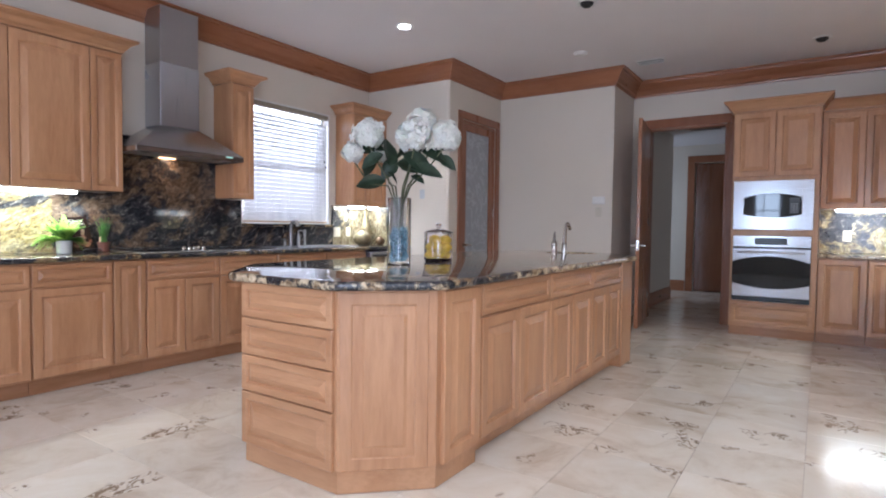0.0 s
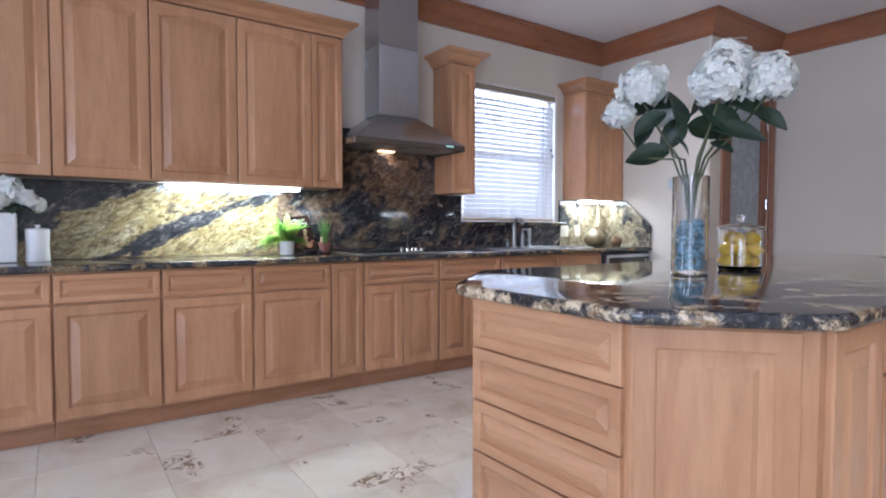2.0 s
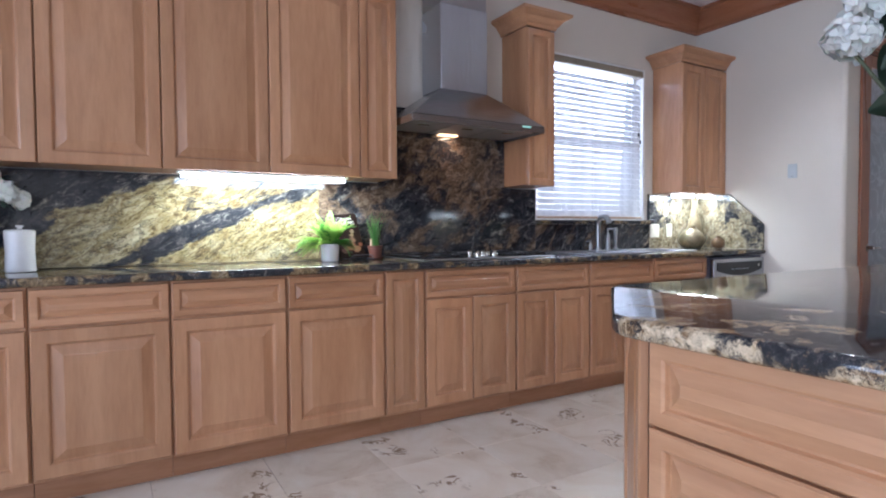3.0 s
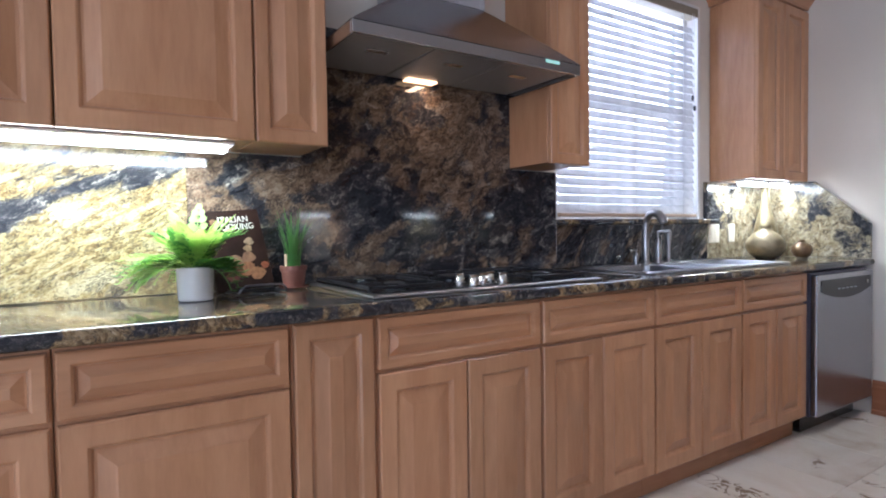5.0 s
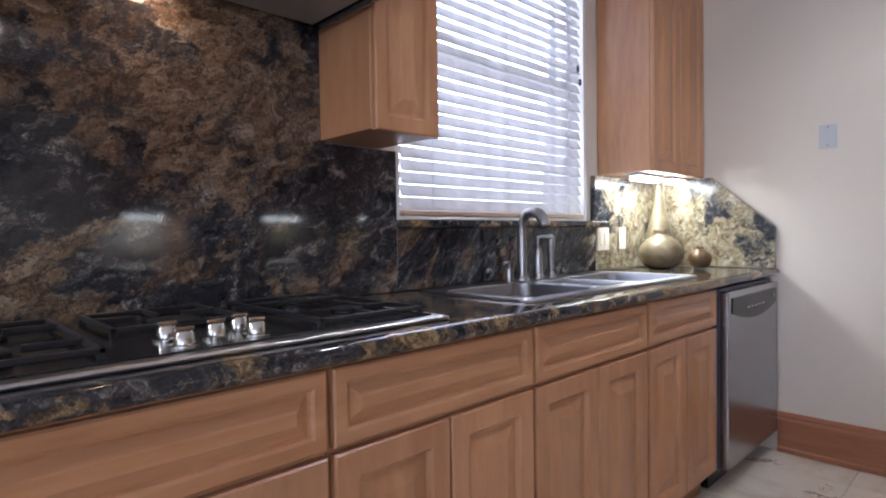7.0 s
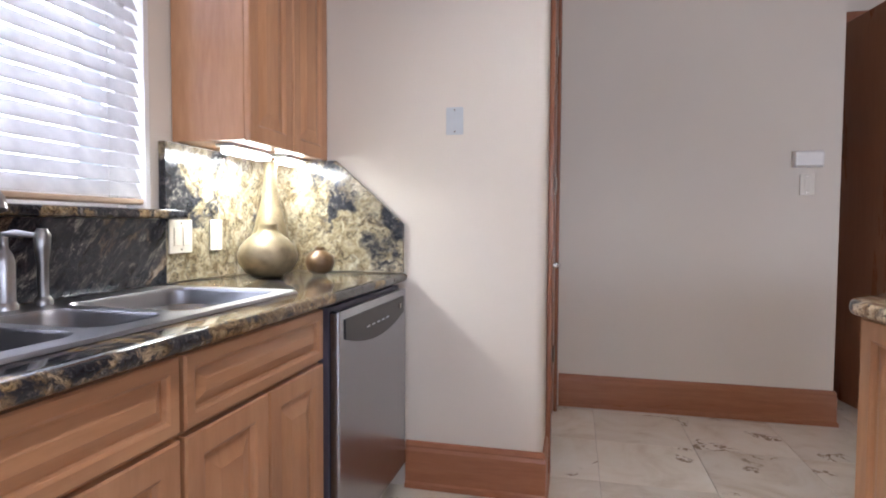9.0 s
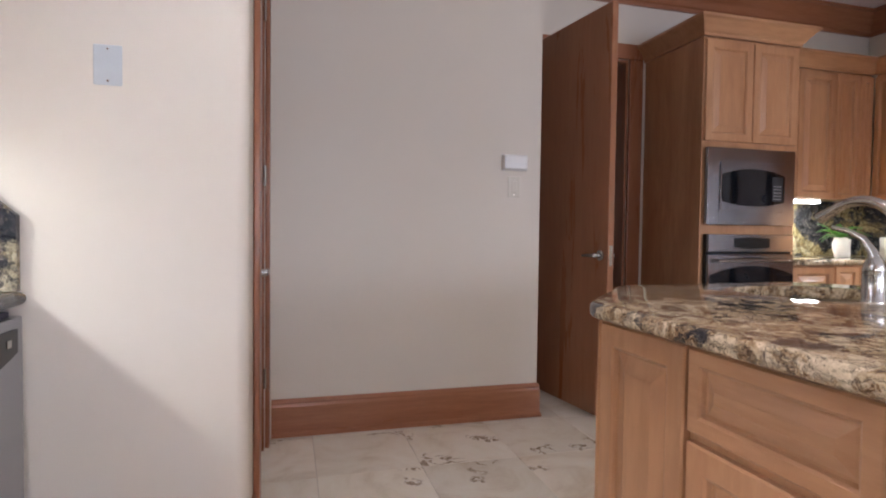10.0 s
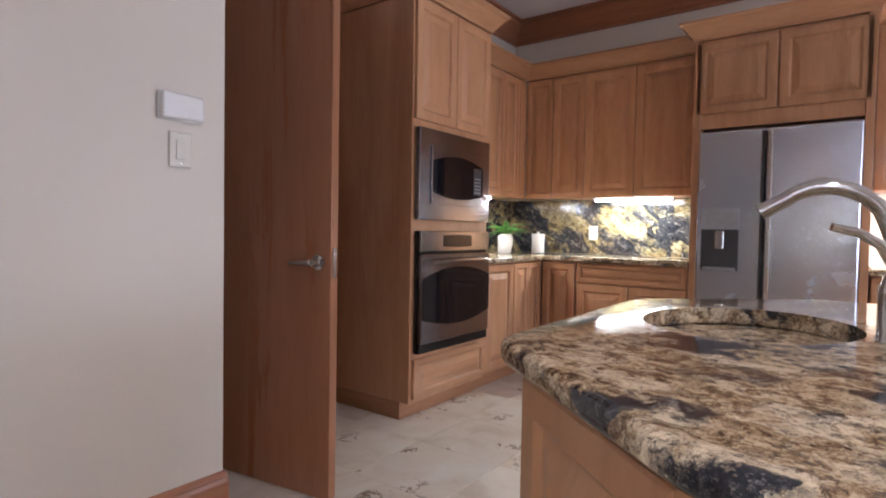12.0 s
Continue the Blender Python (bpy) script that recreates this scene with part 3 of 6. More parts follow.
# worktop and splashback
top_w = slab(bmesh.new(), [(XW + 0.004, -0.87), (FX + 0.03, -0.87), (FX + 0.03, 5.122), (XW + 0.004, 5.122)], ZT + 0.001, ZC, 0.018, [(-4.54, 3.215), (-4.075, 3.215), (-4.075, 4.345), (-4.54, 4.345)])
tagged(part("worktop", top_w, STONE_W, None, "polished black and gold granite worktop", True), "polished black and gold granite worktop on the base cabinets", "worktop")
SP = XW + 0.03
sb = thing("splashback", pose(0, 0, 0), "polished granite splashback in dark brown, gold and black", "splashback")
for y0, y1, z1, sm in ((-0.87, 1.4975, 1.403, SPLASH), (1.498, 3.181, 1.403, SPLASH_D), (3.1815, 4.4605, 1.142, SPLASH_S), (4.461, 5.105, 1.403, SPLASH_G)):
    part("stone_slab", boxed(XW + 0.003, y0, ZC + 0.001, SP - (0.0006 if sm is SPLASH_D else 0), y1, z1, bevel=0.0005), sm, sb)
part("stone_slab", boxed(XW + 0.003, 1.898, 1.4035, SP - 0.0006, 2.905, 1.9, bevel=0.0005), SPLASH_D, sb)
part("stone_sill", boxed(XW - 0.1, 3.203, 1.143, SP + 0.06, 4.5, 1.172, bevel=0.008, seg=2), STONE_W, sb, "polished granite window ledge")
bm = bmesh.new()
prof = [(-4.607, ZC + 0.001), (-3.985, ZC + 0.001), (-3.985, 1.132), (-4.29, 1.403), (-4.607, 1.403)]
fv = [bm.verts.new((x, YJ - 0.024, z)) for x, z in prof]
bv = [bm.verts.new((x, YJ - 0.002, z)) for x, z in prof]
bm.faces.new(fv)
bm.faces.new(bv[::-1])
for i in range(5):
    bm.faces.new((fv[i], bv[i], bv[(i + 1) % 5], fv[(i + 1) % 5]))
part("stone_slab", bm, SPLASH_G, sb)

# ---- island ----
IX0, IX1, IY0, IY1 = -2.5, -1.1, 1.325, 4.96
body = [(-2.055, IY0 + 0.02), (-1.43, IY0 + 0.02), (IX1 - 0.02, 1.64), (IX1 - 0.02, 4.62), (-1.42, IY1), (-2.19, IY1), (IX0 + 0.02, 4.64), (IX0 + 0.02, 1.76)]
isl = thing("kitchen_island", pose(0, 0, 0), "long honey maple kitchen island with clipped corners", "kitchen island")


def prism(pts, z0, z1):
    bm = bmesh.new()
    lo = [bm.verts.new((x, y, z0)) for x, y in pts]
    hi = [bm.verts.new((x, y, z1)) for x, y in pts]
    n = len(pts)
    bm.faces.new(lo[::-1])
    bm.faces.new(hi)
    for i in range(n):
        bm.faces.new((lo[i], lo[(i + 1) % n], hi[(i + 1) % n], hi[i]))
    return bm


part("body", prism(body, 0.105, ZT), MAPLE, isl)
TIN = IX1 - 0.09
part("base_frame", prism([(-2.05, IY0 + 0.022), (-1.43, IY0 + 0.022), (IX1 - 0.022, 1.64), (IX1 - 0.022, 1.985), (TIN, 1.985), (TIN, 4.325), (IX1 - 0.022, 4.325), (IX1 - 0.022, 4.6), (-1.44, 4.93), (-2.15, 4.93), (IX0 + 0.09, 4.6), (IX0 + 0.09, 1.78)], 0.003, 0.104), MAPLE_H, isl)
for z0, z1 in ((0.717, ZT - 0.004), (0.538, 0.711), (0.36, 0.532), (0.1, 0.354)):
    o = front("drawer", 0.61, z1 - z0, isl, 0, z0)
    o.matrix_local = pose(-1.752, IY0, z0)
# clipped corner panel and posts
for cx, cy, a, w, z0, z1 in ((-1.283, 1.478, 43, 0.385, 0.1, 0.875),):
    o = front("door", w, z1 - z0, isl, 0, z0)
    o.matrix_local = pose(cx, cy, z0, 0, 0, a)
o = front("door", 0.315, 0.775, isl, 0, 0.1)
o.matrix_local = pose(IX1, 1.832, 0.1, 0, 0, 90)
for y0, y1 in ((2.005, 2.84), (2.84, 3.6), (3.6, 4.31)):
    w = y1 - y0 - GAP
    o = front("drawer", w, 0.152, isl, 0, 0)
    o.matrix_local = pose(IX1, (y0 + y1) / 2, 0.727, 0, 0, 90)
    for k in (0, 1):
        o = front("door", (y1 - y0) / 2 - GAP, 0.6, isl, 0, 0)
        o.matrix_local = pose(IX1, y0 + (y1 - y0) * (0.25 + 0.5 * k), 0.115, 0, 0, 90)
part("end_post", boxed(IX1 - 0.02, 4.318, 0.004, IX1 + 0.004, 4.6, ZT - 0.002, bevel=0.004), MAPLE, isl)
# hood side of the island
o = front("door", 0.315, 0.76, isl, 0, 0)
o.matrix_local = pose(IX0, 4.47, 0.115, 0, 0, -90)
for y0, y1 in ((3.91, 4.305), (3.3, 3.91), (2.69, 3.3), (2.08, 2.69)):
    o = front("drawer", y1 - y0 - GAP, 0.17, isl, 0, 0)
    o.matrix_local = pose(IX0, (y0 + y1) / 2, 0.705, 0, 0, -90)
    n_ = 1 if y1 - y0 < 0.5 else 2
    for k in range(n_):
        o = front("door", (y1 - y0) / n_ - GAP, 0.57, isl, 0, 0)
        o.matrix_local = pose(IX0, y0 + (y1 - y0) * (k + 0.5) / n_, 0.115, 0, 0, -90)
o = front("door", 0.40, 0.76, isl, 0, 0)
o.matrix_local = pose(-2.351, 4.815, 0.115, 0, 0, 180 + 47.8)
o = front("door", 0.40, 0.76, isl, 0, 0)
o.matrix_local = pose(-2.284, 1.538, 0.115, 0, 0, -44.4)


def rounded(pts, r, n=6):
    out = []
    for i in range(len(pts)):
        a, b, c = (Vector(pts[(i + k) % len(pts)]) for k in (-1, 0, 1))
        p, q = b + (a - b).normalized() * r, b + (c - b).normalized() * r
        for k in range(n + 1):
            t = k / n
            out.append(tuple((1 - t) ** 2 * p + 2 * t * (1 - t) * b + t * t * q))
    return out


edge = rounded([(-2.11, 1.282), (-1.4, 1.275), (-1.06, 1.60), (-1.06, 4.64), (-1.42, 5.04), (-2.19, 5.03), (-2.54, 4.63), (-2.54, 1.74)], 0.05)
SKX, SKY, SRX, SRY = -1.705, 4.715, 0.245, 0.2
hole = [(SKX + SRX * math.cos(2 * math.pi * k / 40), SKY + SRY * math.sin(2 * math.pi * k / 40)) for k in range(40)]
tagged(part("island_worktop", slab(bmesh.new(), edge, ZT + 0.001, ZC + 0.002, 0.015, hole), STONE, None, "", True), "polished black and gold granite island worktop with an oval sink cut-out", "worktop")

# ---- oven tower, north-east corner ----
TX0, TX1, TY = -0.57, 0.238, 6.55
tw = TX1 - TX0
tower = cabinet("oven_cabinet", pose((TX0 + TX1) / 2, TY, 0), tw, YB - TY - 0.004, 0.105, 2.45, [("door", 0.01, tw / 2, 1.745, 2.43), ("door", tw / 2, tw - 0.01, 1.745, 2.43), ("drawer", 0.02, tw - 0.02, 0.13, 0.36)], "tall honey maple oven cabinet with two upper doors", "cabinet", toe=0.1, toe_in=0.09)
crown_cap(None, tw, YB - TY - 0.004, 2.451, tower, True, True, 0.12)
NB = 6.58
cabinet("base_cabinet", pose(0.24 + 0.21, NB, 0), 0.42, YB - NB - 0.004, 0.105, ZT, [("door", 0, 0.42, 0.12, 0.875)], "honey maple base cabinet beside the oven cabinet", "cabinet", "corner base cabinets", toe=0.1)
cabinet("base_cabinet", pose(0.66 + 0.23, NB, 0), 0.46, YB - NB - 0.004, 0.105, ZT, [("door", 0, 0.24, 0.12, 0.875), ("door", 0.24, 0.46, 0.12, 0.875)], "honey maple corner base cabinet with narrow doors", "cabinet", "corner base cabinets", toe=0.1)
EB = 1.105
EUX = 1.40
NU = 6.90
cabinet("base_cabinet", pose(EB, 6.432, 0, 0, 0, -90), 0.29, XE - EB - 0.004, 0.105, ZT, [("door", 0, 0.29, 0.12, 0.875)], "honey maple corner base cabinet with one door", "cabinet", "corner base cabinets", toe=0.1)
base_unit(pose(EB, 5.873, 0, 0, 0, -90), 0.82, 2, BASE_L2, "corner base cabinets", depth=XE - EB - 0.004)
slab_pts = [(0.24, NB - 0.03), (EB - 0.03, NB - 0.03), (EB - 0.03, 5.46), (XE - 0.004, 5.46), (XE - 0.004, YB - 0.004), (0.24, YB - 0.004)]
tagged(part("worktop", slab(bmesh.new(), slab_pts, ZT + 0.001, ZC, 0.012), STONE, None, "", True), "polished granite corner worktop", "worktop")
w = 1.40 - 0.24
ob = upper(pose(0.24 + w / 2, NU, 0), w, [("door", 0.0, 0.38, 1.405, 2.42), ("door", 0.38, 0.77, 1.405, 2.42), ("door", 0.77, 1.02, 1.405, 2.42), ("door", 1.02, 1.16, 1.405, 2.42)], "honey maple wall cabinet between oven cabinet and corner", "corner wall cabinets", z1=2.44, depth=YB - NU - 0.004)
crown_cap(None, w, YB - NU - 0.004, 2.441, ob, False, False, 0.12)
w = 6.90 - 5.46
ob = upper(pose(EUX, 5.46 + w / 2, 0, 0, 0, -90), w, [("door", 0.0, 0.25, 1.405, 2.42), ("door", 0.25, 0.54, 1.405, 2.42), ("door", 0.54, 0.955, 1.405, 2.42), ("door", 0.955, w, 1.405, 2.42)], "honey maple wall cabinet beside the refrigerator", "corner wall cabinets", z1=2.44, depth=XE - EUX - 0.004)
crown_cap(None, w, XE - EUX - 0.004, 2.441, ob, False, False, 0.12)
sb2 = thing("splashback", pose(0, 0, 0), "polished gold and black granite splashback in the corner", "splashback")
part("stone_slab", boxed(0.242, YB - 0.026, ZC + 0.001, XE - 0.03, YB - 0.003, 1.404, bevel=0.002), SPLASH_E, sb2)
part("stone_slab", boxed(XE - 0.028, 5.497, ZC + 0.001, XE - 0.003, YB - 0.003, 1.404, bevel=0.002), SPLASH_E, sb2)
FRX = 1.10
sur = thing("refrigerator_surround", pose(FRX, 4.96, 0, 0, 0, -90), "honey maple refrigerator surround with two upper doors", "cabinet")
fw = 0.99
part("side_panel", boxed(-fw / 2, 0, 0.003, -fw / 2 + 0.045, XE - FRX - 0.004, 2.43, bevel=0.002), MAPLE, sur)
part("side_panel", boxed(fw / 2 - 0.045, 0, 0.003, fw / 2, XE - FRX - 0.004, 2.43, bevel=0.002), MAPLE, sur)
part("body", boxed(-fw / 2 + 0.046, 0.02, 1.83, fw / 2 - 0.046, XE - FRX - 0.004, 2.43, bevel=0.002), MAPLE, sur)
for k in (0, 1):
    front("door", 0.475, 0.48, sur, -0.243 + 0.486 * k, 1.93)
crown_cap(None, fw, XE - FRX - 0.004, 2.431, sur, True, True, 0.12)
base_unit(pose(EB, 4.078, 0, 0, 0, -90), 0.76, 2, BASE_L2, "cabinets past the refrigerator", depth=XE - EB - 0.004)
tagged(part("worktop", slab(bmesh.new(), [(EB - 0.03, 3.72), (XE - 0.004, 3.72), (XE - 0.004, 4.46), (EB - 0.03, 4.46)], ZT + 0.001, ZC, 0.012), STONE, None, "", True), "polished granite worktop past the refrigerator", "worktop")
ob = upper(pose(EUX, 4.078, 0, 0, 0, -90), 0.76, [("door", 0, 0.38, 1.405, 2.42), ("door", 0.38, 0.76, 1.405, 2.42)], "honey maple wall cabinet past the refrigerator", "cabinets past the refrigerator", z1=2.44, depth=XE - EUX - 0.004)
crown_cap(None, 0.76, XE - EUX - 0.004, 2.441, ob, True, False, 0.12)


# ---- window and blind ----
win = thing("window_1", pose(XW - T, (WY0 + WY1) / 2, WZ0), "white double-hung window behind a slatted blind", "window", kind="structure")
ww, wh = WY1 - WY0, WZ1 - WZ0
WHITEF = paint("window_paint", (0.8, 0.79, 0.77), 0.4, 40, 0.03)
bm = bmesh.new()
for a in ((0.0, -ww / 2 + 0.002, 0.002, 0.06, -ww / 2 + 0.055, wh - 0.002), (0.0, ww / 2 - 0.055, 0.002, 0.06, ww / 2 - 0.002, wh - 0.002), (0.0, -ww / 2 + 0.056, 0.002, 0.06, ww / 2 - 0.056, 0.055), (0.0, -ww / 2 + 0.056, wh - 0.055, 0.06, ww / 2 - 0.056, wh - 0.002), (0.005, -ww / 2 + 0.056, 0.62, 0.055, ww / 2 - 0.056, 0.67)):
    box(bm, *a, bevel=0.003)
part("window_frame", bm, WHITEF, win)
for z0, z1 in ((0.057, 0.618), (0.672, wh - 0.057)):
    g = part("pane", boxed(0.028, -ww / 2 + 0.057, z0, 0.032, ww / 2 - 0.057, z1), GLASS, win)
    g.visible_shadow = False
bm = bmesh.new()
for a in ((XW - 0.075, WY1 - 0.02, WZ0, XW - 0.001, WY1 - 0.001, WZ1), (XW - 0.075, WY0 + 0.001, WZ0, XW - 0.001, WY0 + 0.02, WZ1), (XW - 0.075, WY0 + 0.021, WZ1 - 0.02, XW - 0.001, WY1 - 0.021, WZ1 - 0.001)):
    box(bm, *a)
setting("trim_window_reveal", bm, WHITEF, "white painted window reveal", "window reveal")
blind = thing("window_blind", pose(XW + 0.0, (WY0 + WY1) / 2, WZ0), "white wooden slatted blind, lowered with its slats half open", "window blind")
bw = ww - 0.07
part("head_rail", boxed(-0.055, -bw / 2, wh - 0.075, 0.012, bw / 2, wh - 0.022, bevel=0.004), plain("head_rail_wood", (0.33, 0.29, 0.22), 0.5), blind, "olive-brown head rail")
part("bottom_rail", boxed(-0.045, -bw / 2, 0.012, 0.005, bw / 2, 0.03, bevel=0.004), plain("rail_wood", (0.5, 0.36, 0.24), 0.5), blind, "tan bottom rail")
sl = bmesh.new()
box(sl, -0.025, -bw / 2, -0.0014, 0.025, bw / 2, 0.0014, bevel=0.0012)
slat_me = finish(sl, "slat", BLIND)
pitch = 0.0455
nsl = int((wh - 0.12) / pitch)
for k in range(nsl):
    o = new("slat", slat_me)
    o.parent = blind
    o.matrix_local = pose(-0.02, random.uniform(-0.002, 0.002), 0.058 + k * pitch, 0, 66 + random.uniform(-1.5, 1.5), 0)
for y in (-bw / 2 + 0.14, 0.0, bw / 2 - 0.14):
    part("ladder_cord", tube(bmesh.new(), [(0.006, y, 0.03), (0.006, y, wh - 0.06)], 0.0012, 6), BLIND, blind)
cd = bmesh.new()
for dy, zb in ((0, 0.75), (0.02, 0.69)):
    tube(cd, [(0.014, bw / 2 - 0.06 + dy, wh - 0.06), (0.014, bw / 2 - 0.06 + dy, zb)], 0.0014, 6)
part("pull_cord", cd, BLIND, blind)
for dy, zb in ((0, 0.75), (0.02, 0.69)):
    part("tassel", lathe(bmesh.new(), [(0.003, 0), (0.007, -0.006), (0.008, -0.024), (0.004, -0.034)], 10, (0.014, bw / 2 - 0.06 + dy, zb)), IRON, blind, "dark cord tassel")
# barred window behind the walker, mirrored in the oven doors
win2 = thing("window_2", pose(-0.91, YS - 0.05, 0.75), "white barred window in the south wall", "window", kind="structure")
bm = bmesh.new()
for a in ((-0.308, -0.03, 0.002, -0.27, 0.03, 1.448), (0.27, -0.03, 0.002, 0.308, 0.03, 1.448), (-0.269, -0.03, 0.002, 0.269, 0.03, 0.04), (-0.269, -0.03, 1.41, 0.269, 0.03, 1.448)):
    box(bm, *a, bevel=0.003)
part("window_frame", bm, WHITEF, win2)
part("glazing_bar", boxed(-0.11, -0.014, 0.041, -0.085, 0.014, 1.409, bevel=0.002), WHITEF, win2)
for z in (0.48, 0.94):
    part("glazing_bar", boxed(-0.269, -0.012, z, 0.269, 0.012, z + 0.024, bevel=0.002), WHITEF, win2)
# bright garden beyond the window
m_, ns, ln, b_ = mat("garden_backdrop")
v_ = coords(ns, ln)
n_ = node(ns, "ShaderNodeTexNoise", Scale=0.7, Detail=5.0)
ln.new(v_, n_.inputs["Vector"])
r_ = ramp(ns, [(0.38, (0.2, 0.38, 0.3)), (0.5, (0.75, 0.86, 0.95)), (0.6, (0.95, 0.97, 1.0))])
ln.new(n_.outputs[0], r_.inputs[0])
ln.new(r_.outputs[0], b_.inputs["Emission Color"])
b_.inputs["Emission Strength"].default_value = 0.9
b_.inputs["Base Color"].default_value = (0.1, 0.1, 0.1, 1)
setting("backdrop", boxed(-9.1, -2.0, -0.5, -9.0, 13.0, 7.0), m_, "bright pale garden and sky outside the window", "backdrop")


# ---- lamps ----
def under_lamp(m, length, watts, group="under-cabinet lamps", wide=0.07):
    """A slim fluorescent fitting under a cupboard: local x along, hanging from z 0."""
    ob = thing("under_cabinet_lamp", m, "glowing white fluorescent strip lamp under a wall cabinet", "lamp", group)
    part("housing", boxed(-length / 2, -wide / 2, -0.012, length / 2, wide / 2, -0.001, bevel=0.003), WPLASTIC, ob)
    part("diffuser", boxed(-length / 2 + 0.02, -wide / 2 + 0.006, -0.032, length / 2 - 0.02, wide / 2 - 0.006, -0.0125, bevel=0.006, seg=2), TUBE, ob, "glowing diffuser")
    a = area_light("under_cabinet_light", m @ pose(0, 0, -0.036), length - 0.04, wide - 0.01, watts, (0.98, 1.0, 0.84))
    return ob


under_lamp(pose(-4.43, 1.16, 1.408, 0, 0, 90), 0.9, 14)
under_lamp(pose(-4.47, 4.72, 1.408, 0, 0, 90), 0.28, 4.8)
# added short strip standing in for that lamp's reflection in the north slab
under_lamp(pose(-4.45, 5.0, 1.408, 0, 0, 90), 0.18, 1.6)
under_lamp(pose(1.52, 5.99, 1.408, 0, 0, 90), 0.64, 12)
under_lamp(pose(0.68, 7.02, 1.408), 0.62, 7)
under_lamp(pose(1.52, 4.12, 1.408, 0, 0, 90), 0.5, 7)


def can_lamp(x, y, lit, watts=0):
    ob = thing("recessed_ceiling_lamp", pose(x, y, CZ), "lit white recessed ceiling lamp" if lit else "unlit recessed ceiling lamp with a dark eyeball", "ceiling lamp", "recessed ceiling lamps")
    part("trim_ring", lathe(bmesh.new(), [(0.058, -0.001), (0.085, -0.001), (0.088, -0.006), (0.08, -0.012), (0.06, -0.008)], 28, cap=False), WPLASTIC, ob, smooth=True)
    if lit:
        part("bulb", lathe(bmesh.new(), [(0.056, -0.002), (0.05, -0.012), (0.03, -0.02), (0.004, -0.023)], 24), BULB, ob, "glowing bulb", True)
        spot_light("recessed_spot", (x, y, CZ - 0.03), watts, (1.0, 0.93, 0.84), 125, 0.05)
    else:
        part("eyeball", lathe(bmesh.new(), [(0.057, -0.002), (0.052, -0.02), (0.035, -0.034), (0.03, -0.03), (0.004, -0.012)], 24), IRON, ob, "dark eyeball insert", True)
    return ob


can_lamp(-3.105, 3.91, True, 85)
can_lamp(0.21, 6.37, False)
can_lamp(-1.45, 4.3, False)
# these two lit lamps are unseen, added to brighten floor and corner
can_lamp(-0.4, 0.2, True, 60)
can_lamp(0.5, 2.6, True, 75)
vent = thing("ceiling_vent", pose(-1.405, 6.29, CZ), "white metal ceiling air vent with slats", "air vent")
part("vent_frame", boxed(-0.16, -0.09, -0.008, 0.16, 0.09, -0.001, bevel=0.003), WPLASTIC, vent)
# near-black sheet in place of the duct's shade between the slats
part("duct_shade", boxed(-0.135, -0.065, -0.0095, 0.135, 0.065, -0.0085), NEAR_BLACK, vent)
for k in range(7):
    o = part("vent_slat", boxed(-0.135, -0.007, -0.001, 0.135, 0.007, 0.001), WPLASTIC, vent)
    o.matrix_local = pose(0, -0.057 + k * 0.019, -0.015, 35)
sp = thing("smoke_detector", pose(-1.975, 5.57, CZ), "round white smoke detector on the ceiling", "smoke detector")
part("housing", lathe(bmesh.new(), [(0.075, -0.001), (0.075, -0.012), (0.06, -0.028), (0.02, -0.032)], 28), WPLASTIC, sp, smooth=True)

# ---- range hood ----
HY0, HY1, HFX = 1.905, 2.875, -4.152
hood = thing("range_hood", pose(XW, (HY0 + HY1) / 2, 0), "brushed stainless steel chimney range hood", "range hood")
hw, hd = (HY1 - HY0) / 2, HFX - XW
CW, CD = 0.172, 0.275
bm = bmesh.new()
ring0 = [(0.03, -hw), (hd, -hw), (hd, hw), (0.03, hw)]
ring1 = [(0.03, -CW), (CD + 0.005, -CW), (CD + 0.005, CW), (0.03, CW)]
loops = []
for k in range(9):
    t = k / 8
    s = 0.93 * t + 0.07 * t * t
    z = 1.768 + (1.985 - 1.768) * t
    loops.append([bm.verts.new((a[0] + (c[0] - a[0]) * s, a[1] + (c[1] - a[1]) * s, z)) for a, c in zip(ring0, ring1)])
for a, c in zip(loops, loops[1:]):
    for i in range(4):
        bm.faces.new((a[i], a[(i + 1) % 4], c[(i + 1) % 4], c[i]))
part("canopy", bm, STEEL, hood, smooth=True)
bm = bmesh.new()
for a in ((hd - 0.012, -hw, 1.726, hd, hw, 1.767), (0.03, -hw, 1.726, hd - 0.013, -hw + 0.01, 1.767), (0.03, hw - 0.01, 1.726, hd - 0.013, hw, 1.767)):
    box(bm, *a, bevel=0.002)
part("rim", bm, STEEL, hood)
part("chimney", boxed(0.031, -CW, 1.987, CD, CW, 2.99, bevel=0.003), steel("chimney_steel", (0.42, 0.41, 0.42), 0.33, (2, 160, 2)), hood)
part("chimney_sleeve", boxed(0.031, -CW - 0.004, 1.986, CD + 0.004, CW + 0.004, 2.52, bevel=0.003), STEEL_V, hood)
for k in range(3):
    y0 = -hw + 0.015 + k * (2 * hw - 0.03) / 3
    f_ = part("grease_filter", boxed(0.05, y0 + 0.004, 1.742, hd - 0.02, y0 + (2 * hw - 0.03) / 3 - 0.004, 1.75, bevel=0.002), plain("filter_mesh", (0.5, 0.49, 0.48), 0.4, 0.5, 0.25, 400), hood)
    part("latch", boxed(0.2 + 0.1, y0 + 0.11, 1.738, 0.33, y0 + 0.19, 1.7415, bevel=0.001), CHROME, f_)
part("hood_lamp", boxed(0.04, -0.07, 1.734, 0.085, 0.07, 1.7415, bevel=0.002), WARM, hood, "small warm glowing lamp")
